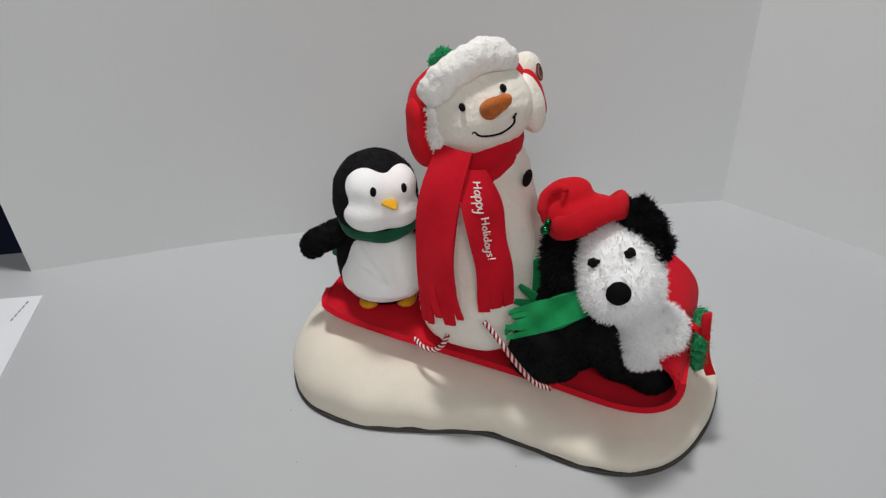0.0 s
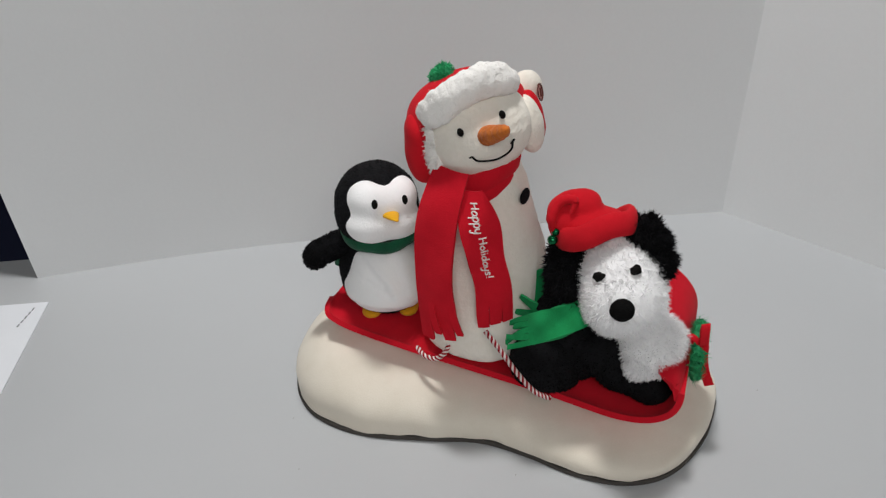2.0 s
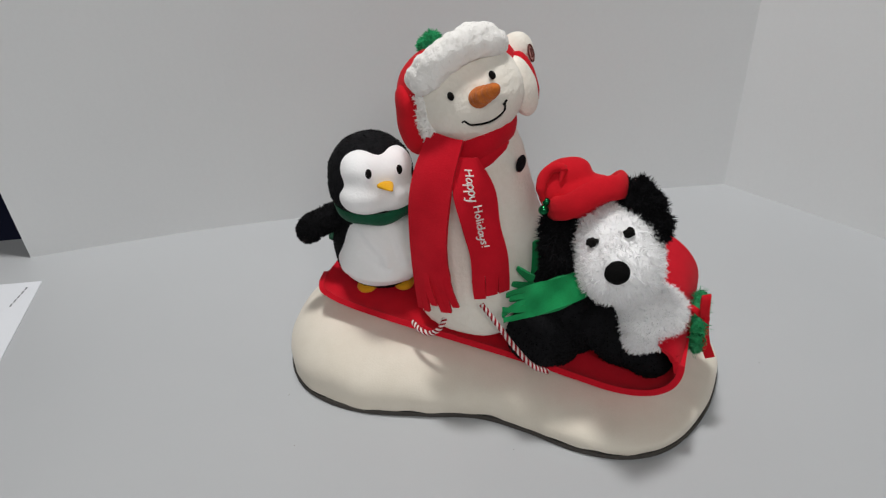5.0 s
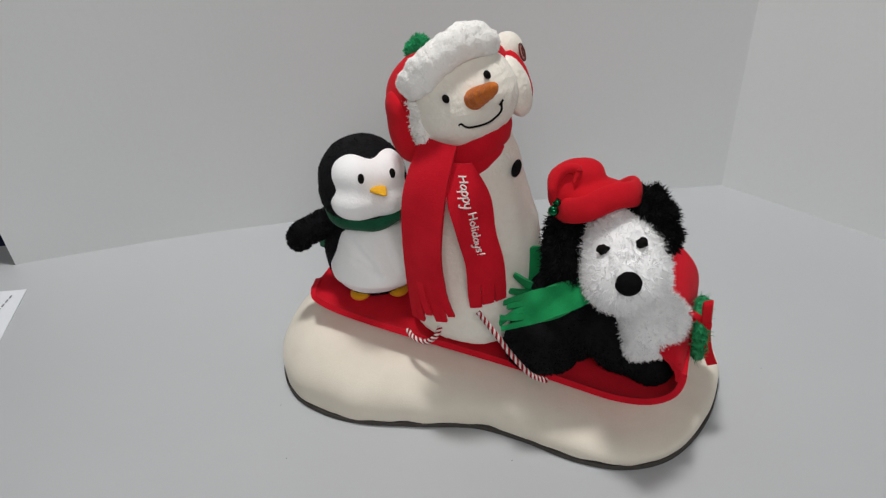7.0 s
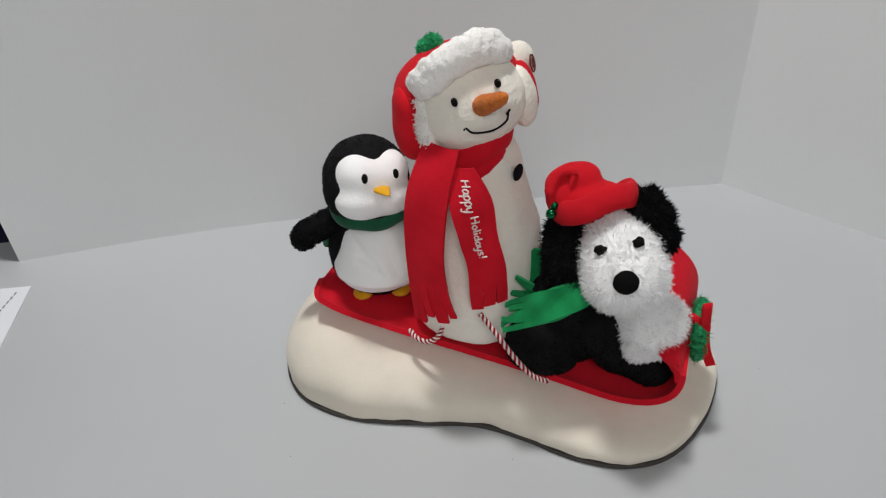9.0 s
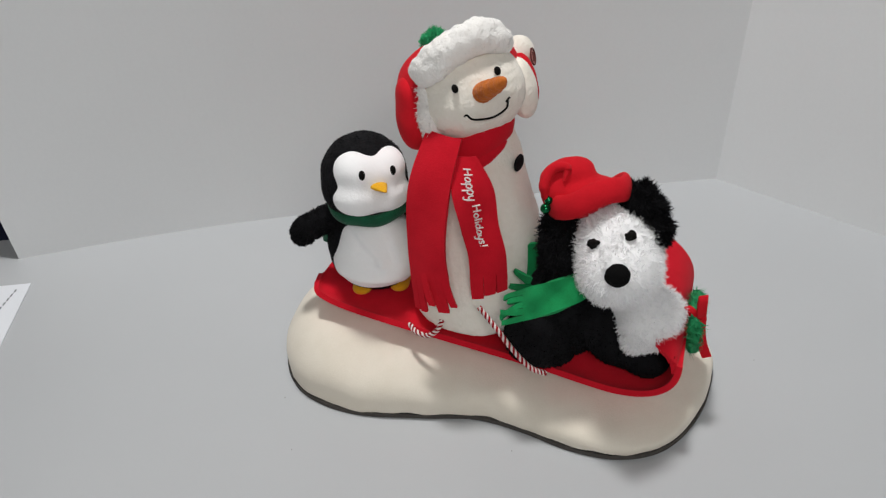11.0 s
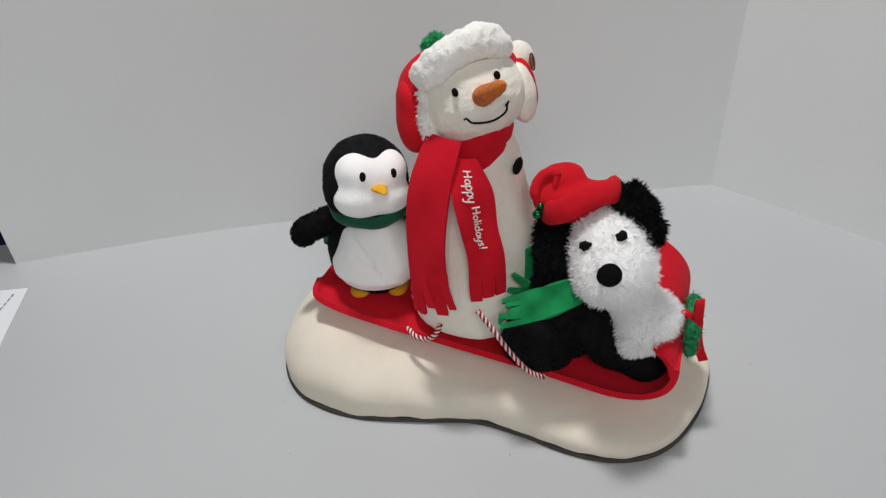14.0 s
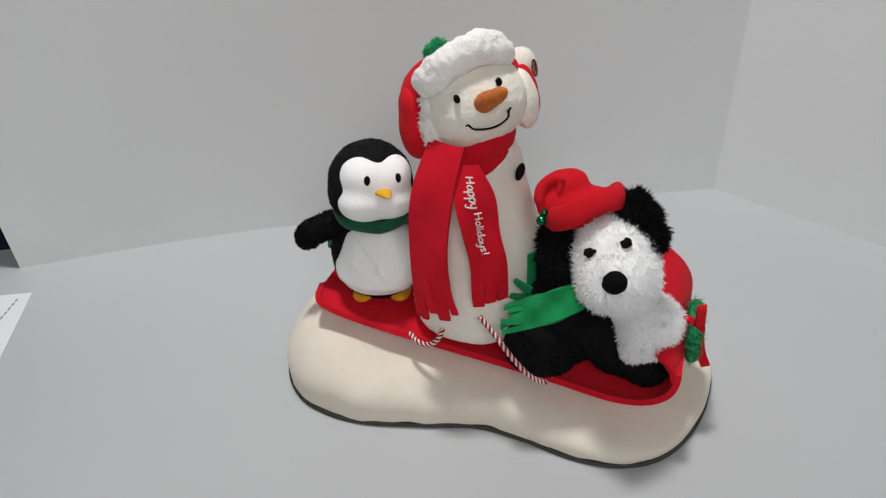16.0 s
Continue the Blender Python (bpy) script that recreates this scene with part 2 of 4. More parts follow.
def tube(path, radius, n=10, closed=False, flat=None):
    """Round tube along a path; radius may vary, flat=(width, height) squashes the section."""
    p = np.asarray(path, float)
    m = len(p)
    r = np.broadcast_to(np.asarray(radius, float), (m,))
    verts, faces = [], []
    up = np.array([0.0, 0, 1])
    for j in range(m):
        t = p[(j + 1) % m] - p[j - 1] if closed else p[min(j + 1, m - 1)] - p[max(j - 1, 0)]
        t = t / (np.linalg.norm(t) + 1e-12)
        s = np.cross(t, up)
        if np.linalg.norm(s) < 0.2:
            s = np.cross(t, np.array([0, 1.0, 0.1]))
        s /= np.linalg.norm(s)
        w = np.cross(s, t)
        fx, fy = flat or (1, 1)
        for i in range(n):
            a = 2 * math.pi * i / n
            verts.append(p[j] + r[j] * (fx * math.cos(a) * s + fy * math.sin(a) * w))
    for j in range(m if closed else m - 1):
        for i in range(n):
            k, q = (i + 1) % n, (j + 1) % m
            faces.append([j * n + i, j * n + k, q * n + k, q * n + i])
    if not closed:
        faces.append(list(range(n - 1, -1, -1)))
        faces.append([(m - 1) * n + i for i in range(n)])
    return np.array(verts), faces


def sheet(surface, nu, nv, thick):
    """A cloth of some thickness over surface(u, v) -> point, u and v from 0 to 1."""
    g = np.array([[surface(i / nu, j / nv) for j in range(nv + 1)] for i in range(nu + 1)])
    du = np.gradient(g, axis=0)
    dv = np.gradient(g, axis=1)
    n = np.cross(du, dv)
    n /= np.linalg.norm(n, axis=2)[..., None] + 1e-12
    top, low = (g + n * thick / 2).reshape(-1, 3), (g - n * thick / 2).reshape(-1, 3)
    k, w = len(top), nv + 1
    faces = []
    for i in range(nu):
        for j in range(nv):
            a, b, c, d = i * w + j, (i + 1) * w + j, (i + 1) * w + j + 1, i * w + j + 1
            faces += [[a, b, c, d], [k + d, k + c, k + b, k + a]]
    for i in range(nu):
        a, b = i * w, (i + 1) * w
        faces.append([a, a + k, b + k, b])
        a, b = i * w + nv, (i + 1) * w + nv
        faces.append([b, b + k, a + k, a])
    for j in range(nv):
        faces.append([j + 1, j + 1 + k, j + k, j])
        a = nu * w + j
        faces.append([a, a + k, a + k + 1, a + 1])
    return np.concatenate([top, low]), faces


def box(c, s, bevel=0.0):
    bm = bmesh.new()
    bmesh.ops.create_cube(bm, size=1)
    for v in bm.verts:
        v.co = Vector((v.co.x * s[0] + c[0], v.co.y * s[1] + c[1], v.co.z * s[2] + c[2]))
    if bevel:
        bmesh.ops.bevel(bm, geom=bm.edges[:], offset=bevel, segments=2, affect="EDGES")
    g = np.array([x.co[:] for x in bm.verts]), [[x.index for x in q.verts] for q in bm.faces]
    bm.free()
    return g


def structure(name, geo, mat, label):
    ob = part(name, (*geo, False), mat)
    return tagged(ob, label, "", "", "structure")


# ---- the room ----
structure("floor", box((0, 0.2, -0.78), (4.2, 4.2, 0.06)), CARPET, "dark navy carpet floor under the table")
structure("ceiling", box((0, 0.2, 1.72), (4.2, 4.2, 0.06)), WALL, "off-white painted ceiling")
structure("wall_north", box((0, 2.33, 0.47), (4.2, 0.06, 2.44)), NAVY, "dark navy painted wall behind the table")
structure("wall_south", box((0, -1.93, 0.47), (4.2, 0.06, 2.44)), WALL, "off-white painted wall")
structure("wall_east", box((2.13, 0.2, 0.47), (0.06, 4.2, 2.44)), WALL, "off-white painted wall")
structure("wall_west", box((-2.13, 0.2, 0.47), (0.06, 4.2, 2.44)), WALL, "off-white painted wall")


def build_table():
    t = thing("table", pose(0, 0.2, -0.75), "white laminate table with a smooth faintly mottled top", "table")
    back = [(-0.82, 0.462), (0.72, 0.63)]
    top = np.array([(-0.82, -0.30, z) for z in (0.72, 0.75)] + [(0.72, -0.30, z) for z in (0.72, 0.75)]
                   + [(back[1][0], back[1][1], z) for z in (0.72, 0.75)] + [(back[0][0], back[0][1], z) for z in (0.72, 0.75)])
    f = [[1, 3, 5, 7], [0, 6, 4, 2], [0, 2, 3, 1], [2, 4, 5, 3], [4, 6, 7, 5], [6, 0, 1, 7]]
    part("tabletop", (top, f, False), TABLE, t)
    for x, y in ((-0.75, -0.24), (0.65, -0.24), (0.65, 0.5), (-0.75, 0.38)):
        part("leg", (*box((x, y, 0.36), (0.045, 0.045, 0.72), 0.004), False), TABLE, t)
    return t


build_table()


def panel(a, b, lean_a, height, thick):
    """A standing board from a to b on the table; lean_a shifts the top corner above a along the board."""
    a, b = np.array(a), np.array(b)
    along = (b - a) / np.linalg.norm(b - a)
    out = np.array([-along[1], along[0]]) * thick
    rows = []
    for off in (np.zeros(2), out):
        for p, z, s in ((a, 0, 0), (b, 0, 0), (b, height, 0), (a, height, lean_a)):
            q = p + off + along * s
            rows.append((q[0], q[1], z))
    f = [[0, 1, 2, 3], [7, 6, 5, 4], [0, 4, 5, 1], [1, 5, 6, 2], [2, 6, 7, 3], [3, 7, 4, 0]]
    return np.array(rows), f, False


board = thing("display_board", pose(0, 0, 0), "white foam display board folded upright on the table as a backdrop", "backdrop board")
FOOT = [(-0.429, 0.6652), (-0.3556, 0.6844), (-0.2696, 0.705), (-0.1778, 0.7217), (-0.0534, 0.7365), (0.0757, 0.748), (0.2072, 0.7573), (0.3276, 0.766)]


def bowed_panel(foot, lean, height, thick):
    """The back panel, bowed along its foot line; its free end leans a little outwards."""
    p = spline(foot, 60)
    t = np.gradient(p, axis=0)
    t /= np.linalg.norm(t, axis=1)[:, None]
    out = np.stack([-t[:, 1], t[:, 0]], 1) * thick
    verts, faces, n = [], [], len(p)
    for off in (0, 1):
        for h in (0.0, height):
            for i in range(n):
                q = p[i] + out[i] * off + t[i] * lean * (h / height) * (1 - i / (n - 1))
                verts.append((q[0], q[1], h))
    for i in range(n - 1):
        faces += [[i, i + 1, n + i + 1, n + i], [2 * n + i, 3 * n + i, 3 * n + i + 1, 2 * n + i + 1], [n + i, n + i + 1, 3 * n + i + 1, 3 * n + i], [i, 2 * n + i, 2 * n + i + 1, i + 1]]
    faces += [[0, n, 3 * n, 2 * n], [n - 1, 3 * n - 1, 4 * n - 1, 2 * n - 1]]
    return np.array(verts), faces, False


part("back_panel", bowed_panel(FOOT, -0.023, 0.508, 0.004), BOARD, board)
part("side_panel", panel((0.3270, 0.7662), (0.600, 0.501), 0.0, 0.508, 0.004), BOARD, board)

# sheet of paper lying on the table
sheet_of_paper = thing("paper_sheet", pose(-0.3986, 0.6210, 0.0), "white printed sheet of paper lying on the table", "paper")
pv = np.array([(0, 0, 0.0012), (0.013, -0.131, 0.0012), (-0.20, -0.150, 0.0012), (-0.2116, -0.019, 0.0012)])
part("sheet", (np.concatenate([pv, pv - [0, 0, 0.0010]]), [[3, 2, 1, 0], [4, 5, 6, 7], [0, 1, 5, 4], [1, 2, 6, 5], [2, 3, 7, 6], [3, 0, 4, 7]], False), PAPER, sheet_of_paper)
for k in range(5):
    y = -0.012 - 0.0065 * k
    part("print_line", (*box((-0.0105 - 0.0008 * k, y, 0.0015), (0.0016, 0.0045, 0.0002)), False), INK, sheet_of_paper)

# crumbs of lint on the table
for x, y in ((-0.115, 0.398), (0.050, 0.387), (-0.127, 0.452), (0.262, 0.47)):
    lint = tagged(part("lint", ellipsoid((0, 0, 0.0003), (0.0006, 0.0004, 0.0003), 2), LINT, None, "", pose(x, y, 0, 0, 0, x * 900)), "tiny dark speck of lint on the white table", "lint", "lint on the table")

# ---- snow base ----
OUTLINE = [(-0.128, 0.505), (-0.119, 0.469), (-0.097, 0.446), (-0.064, 0.4315), (-0.014, 0.425), (0.026, 0.421), (0.060, 0.406), (0.092, 0.387),
           (0.125, 0.377), (0.156, 0.381), (0.183, 0.3995), (0.208, 0.4315), (0.2235, 0.473), (0.215, 0.515), (0.180, 0.548), (0.120, 0.565),
           (0.050, 0.577), (-0.020, 0.590), (-0.075, 0.588), (-0.113, 0.560)]


def build_base():
    t = thing("snow_base", pose(0, 0, 0), "cream fleece snowdrift base with a dark flat sole", "toy base")
    n = 160
    ring = ring_curve(OUTLINE, n) - np.array([0, 0.002])
    spine = np.array([(-0.062, 0.520), (-0.02, 0.512), (0.03, 0.497), (0.08, 0.482), (0.13, 0.468), (0.150, 0.462)])
    sp = spline(spine, 80)
    near = np.array([sp[np.argmin(((sp - q) ** 2).sum(1))] for q in ring])
    for _ in range(12):
        near = (np.roll(near, 1, 0) + near + np.roll(near, -1, 0)) / 3
    steps = [(0.0, 0.0), (-0.008, 0.11), (-0.010, 0.23), (0.012, 0.35), (0.06, 0.46), (0.13, 0.56), (0.22, 0.66), (0.33, 0.755), (0.46, 0.845), (0.61, 0.925), (0.78, 0.985), (0.97, 1.0)]
    verts, faces = [], []
    for s, h in steps:
        q = ring * (1 - s) + near * s
        for p in q:
            top = 0.0640 - 0.130 * (p[0] + 0.09) if p[0] < 0.16 else 0.0315
            top += 0.0055 * noise.noise(Vector((p[0] * 18, p[1] * 18, 0.3)))
            z = 0.0045 + h * (top - 0.0045) + 0.0022 * noise.noise(Vector((p[0] * 50, p[1] * 50, h * 3)))
            fold = math.exp(-((p[0] + 0.085) / 0.022) ** 2 - ((z - 0.014) / 0.004) ** 2) * (p[1] < 0.5)
            pucker = 0.0011 * noise.noise(Vector((p[0] * 70, p[1] * 70, 1.7))) * max(0.0, 1 - h * 1.6)
            verts.append((p[0] + pucker, p[1] + 0.004 * fold + pucker, z))
    for j in range(len(steps) - 1):
        for i in range(n):
            k = (i + 1) % n
            faces.append([j * n + i, j * n + k, (j + 1) * n + k, (j + 1) * n + i])
    faces.append([(len(steps) - 1) * n + i for i in range(n)])
    part("snow_cushion", (np.array(verts), faces), SNOW_CLOTH, t)
    c = ring.mean(0)
    out = c + (ring - c) * 1.010
    sole = np.array([(x, y, z) for z in (0.0003, 0.0040) for x, y in out])
    f = [[i, (i + 1) % n, n + (i + 1) % n, n + i] for i in range(n)] + [list(range(n - 1, -1, -1)), [n + i for i in range(n)]]
    part("sole", (sole, f), SOLE, t, "dark grey flat sole edge")
    return t


build_base()

# ---- toboggan ----
SA, SB = np.array([-0.0961, 0.4912, 0.072]), np.array([0.1602, 0.3926, 0.042])
SU = (SB - SA) / np.linalg.norm(SB - SA)
SV = np.array([-SU[1], SU[0], 0]) / np.linalg.norm(SU[:2])
SLEN = float(np.linalg.norm(SB - SA))


def build_sled():
    t = thing("toy_sled", pose(0, 0, 0), "red felt toboggan with a curled front standing on the snow base", "toy sled")
    prof = [(-0.004, 0.006), (0.006, 0.001), (0.03, 0.0), (0.10, 0.0), (0.17, 0.0), (SLEN - 0.060, 0.0), (SLEN - 0.032, 0.001), (SLEN - 0.012, 0.005), (SLEN, 0.015),
            (SLEN + 0.005, 0.030), (SLEN + 0.003, 0.045), (SLEN - 0.006, 0.058), (SLEN - 0.018, 0.068), (SLEN - 0.030, 0.074)]
    curve = spline([(a, b) for a, b in prof], 70)
    width = 0.104

    def at(u, v):
        s = u * 69
        i = min(int(s), 68)
        a = curve[i] * (1 - (s - i)) + curve[i + 1] * (s - i)
        r = 0.0
        if u < 0.07:
            r = 0.018 * (1 - math.sqrt(max(0.0, 1 - (1 - u / 0.07) ** 2)))
        if u > 0.90:
            r = 0.026 * (1 - math.sqrt(max(0.0, 1 - ((u - 0.90) / 0.1) ** 2)))
        w = r + v * (width - 2 * r)
        lip = 0.003 * max(0.0, 1 - v / 0.07) ** 2 * (1 if u < 0.80 else 0)
        w -= 0.009 * math.sin(math.pi * min(1.0, u / 0.86)) * (1 - v)
        if u > 0.72:
            k = 0.58 + 0.42 * v ** 0.6
            a = np.array([SLEN - (SLEN - a[0]) * (k if a[1] > 0.03 else 1), a[1] if a[1] < 0.012 else 0.012 + (a[1] - 0.012) * k])
        return SA + SU * a[0] + SV * w + np.array([0, 0, a[1] + lip + 0.001 * math.sin(u * 25)])

    part("deck", sheet(lambda u, v: at(u * 0.72, v), 50, 24, 0.0045), RED_FELT, t)
    part("curled_front", sheet(lambda u, v: at(0.72 + u * 0.28, v), 36, 24, 0.0045), RED_FELT, t, "curled red felt front")
    return t


build_sled()


def twisted_cord(points, radius, turns, parent, n=220):
    """Two white and two red strands laid round each other."""
    p = spline(points, n)
    tan = np.gradient(p, axis=0)
    tan /= np.linalg.norm(tan, axis=1)[:, None]
    a = np.cross(tan, [0.3, -0.5, 0.8])
    a /= np.linalg.norm(a, axis=1)[:, None]
    b = np.cross(tan, a)
    for k in range(4):
        ph = np.linspace(0, turns * 2 * math.pi, n) + k * math.pi / 2
        path = p + radius * 0.55 * (np.cos(ph)[:, None] * a + np.sin(ph)[:, None] * b)
        part("strand", tube(path, radius * 0.62, 6), ROPE_WHITE if k % 2 else ROPE_RED, parent)


rope = thing("pull_rope", pose(0, 0, 0), "red and white twisted pull rope lying along the sled", "rope")
twisted_cord([(0.0286, 0.4250, 0.1085), (0.0393, 0.4180, 0.0957), (0.0512, 0.4100, 0.0808), (0.0634, 0.4040, 0.0684), (0.0744, 0.4020, 0.0639)], 0.0017, 8.5, rope)
twisted_cord([(-0.0224, 0.4550, 0.0703), (-0.0175, 0.4480, 0.0682), (-0.0088, 0.4420, 0.0692), (-0.0014, 0.4410, 0.0750), (0.0022, 0.4460, 0.0796)], 0.0017, 5, rope)

# ---- wreath on the sled's curled front ----
def build_wreath():
    centre = SB + SV * 0.050 + SU * 0.003 + np.array([0, 0, 0.0365])
    t = thing("wreath", pose(*centre), "small green tinsel wreath with red ribbon bow", "wreath")
    ang = np.linspace(0, 2 * math.pi, 40, endpoint=False)
    up = np.array([-0.1, 0, 1.0])
    path = np.array([0.0195 * (math.cos(a) * SV + math.sin(a) * up) + SU * 0.009 for a in ang])
    ring = tube(path, 0.0042, 8, True)
    part("greenery", merge(ring, fur(ring, 2600, 0.0085, 0.0012, 1.1, 0.0, 5)), TINSEL, t)

    def ribbon(points, w, n=16):
        q = spline(points, n)
        side = SU * 0.85 + SV * 0.45 + np.array([0, 0, 0.15])
        return sheet(lambda u, v: q[min(int(u * (n - 1) + 0.5), n - 1)] + side * (v - 0.5) * w, n - 1, 2, 0.0008)

    o = SU * 0.014 - SV * 0.013 + np.array([-0.0020, 0, 0.0150])
    part("bow_loop", ribbon([o, o - SV * 0.004 + [-0.001, 0, 0.010], o - SV * 0.001 + [-0.002, 0, 0.022], o + SV * 0.003 + [-0.002, 0, 0.012], o], 0.0070), RED_HAT, t, "red ribbon loop")
    part("bow_loop", ribbon([o, o - SU * 0.006 - SV * 0.003 + [0, 0, 0.007], o - SU * 0.012 - SV * 0.002 + [0, 0, 0.009], o - SU * 0.007 + [0, 0, 0.002], o], 0.006), RED_HAT, t)
    part("bow_tail", ribbon([o, o + SU * 0.001 + [0, 0, -0.010], o + SU * 0.004 + [0, 0, -0.022], o + SU * 0.009 - SV * 0.003 + [0, 0, -0.031]], 0.0075), RED_HAT, t, "red ribbon tail")
    part("bow_tail", ribbon([o, o - SU * 0.004 - SV * 0.003 + [0, 0, -0.006], o - SU * 0.007 - SV * 0.003 + [0, 0, -0.013]], 0.007), RED_HAT, t)
    part("bow_knot", ellipsoid(o, (0.0036, 0.0036, 0.0042), 3), RED_HAT, t)
    return t


build_wreath()


# ---- scarves ----
class Tail:
    """A hanging strip of cloth round a centre line, with half widths and a width direction for every point."""

    def __init__(self, points, halves, az, n=60):
        self.c = spline(points, n)
        self.h = spline([(x, 0, 0) for x in halves], n)[:, 0]
        a = spline([(x, 0, 0) for x in az], n)[:, 0]
        self.t = np.stack([np.cos(np.radians(a)), np.sin(np.radians(a)), 0 * a], 1)
        self.o = np.stack([np.sin(np.radians(a)), -np.cos(np.radians(a)), 0 * a], 1)
        self.n = n

    def at(self, s, w, out=0.0):
        k = min(max(s, 0), 1) * (self.n - 1)
        i = min(int(k), self.n - 2)
        f = k - i
        mixed = [q[i] * (1 - f) + q[i + 1] * f for q in (self.c, self.h, self.t, self.o)]
        curl = -0.10 * abs(w) ** 2 * mixed[1] + 0.0012 * math.sin(s * 9 + w * 2)
        return mixed[0] + mixed[2] * w * mixed[1] + mixed[3] * (out + curl)

    def cloth(self, thick, cut, fingers, seed):
        rng = random.Random(seed)
        geos = []
        for k in range(fingers):
            a, b = 2 * k / fingers - 1, 2 * (k + 1) / fingers - 1
            end, sway, lift = 1 - rng.random() * 0.07, rng.uniform(-0.05, 0.30), rng.uniform(-0.003, 0.006)
            geos.append(sheet(lambda u, v: self.at(cut - 0.004 + (end - cut) * u, a + (b - a) * (0.005 + 0.05 * u * u + v * (0.99 - 0.10 * u * u)) + sway * u * u, lift * u), 8, 3, thick))
        return sheet(lambda u, v: self.at(u * cut, 2 * v - 1), 36, 10, thick), geos

    def hang(self, thick, cut, fingers, seed, mat, parent, label):
        cloth, strips = self.cloth(thick, cut, fingers, seed)
        ob = part("scarf_tail", cloth, mat, parent, label)
        for g in strips:
            part("fringe_strip", g, mat, ob)
        return ob


# ---- snowman ----
LETTERS = {
    "H": (0.78, [[(0.08, 1.0), (0.06, 0.0)], [(0.62, 1.02), (0.60, 0.0)], [(0.02, 0.50), (0.68, 0.55)]]),
    "a": (0.62, [[(0.50, 0.50), (0.28, 0.62), (0.06, 0.30), (0.22, 0.02), (0.48, 0.25), (0.50, 0.55), (0.50, 0.20), (0.58, 0.0)]]),
    "p": (0.60, [[(0.08, 0.60), (0.08, -0.45)], [(0.08, 0.42), (0.30, 0.64), (0.52, 0.36), (0.32, 0.04), (0.08, 0.16)]]),
    "y": (0.62, [[(0.06, 0.60), (0.10, 0.20), (0.28, 0.08), (0.48, 0.30)], [(0.52, 0.62), (0.44, 0.0), (0.28, -0.42), (0.06, -0.36)]]),
    "o": (0.60, [[(0.30, 0.62), (0.06, 0.34), (0.26, 0.02), (0.52, 0.28), (0.34, 0.60), (0.28, 0.62)]]),
    "l": (0.26, [[(0.10, 1.05), (0.12, 0.0)]]),
    "i": (0.26, [[(0.10, 0.60), (0.12, 0.0)], [(0.09, 0.84), (0.11, 0.92)]]),
    "d": (0.64, [[(0.48, 0.46), (0.26, 0.60), (0.06, 0.28), (0.24, 0.02), (0.48, 0.22)], [(0.50, 1.05), (0.52, 0.0)]]),
    "s": (0.52, [[(0.42, 0.54), (0.22, 0.64), (0.10, 0.46), (0.36, 0.24), (0.30, 0.02), (0.06, 0.06)]]),
    "!": (0.30, [[(0.14, 1.05), (0.16, 0.28)], [(0.16, 0.08), (0.17, 0.0)]]),
}


def stitched(words):
    """The strokes of handwritten letters one after another along x, and their whole length."""
    x, out = 0.0, []
    for c in words:
        width, lines = LETTERS[c]
        out.append([[(x + a, b) for a, b in line] for line in lines])
        x += width
    return out, x


SNOWMAN_AT = (0.031, 0.482, 0.060)
HEAD_AT = pose(-0.0088, 0.0046, 0.1890, -10.94, -18.27, 11.91)


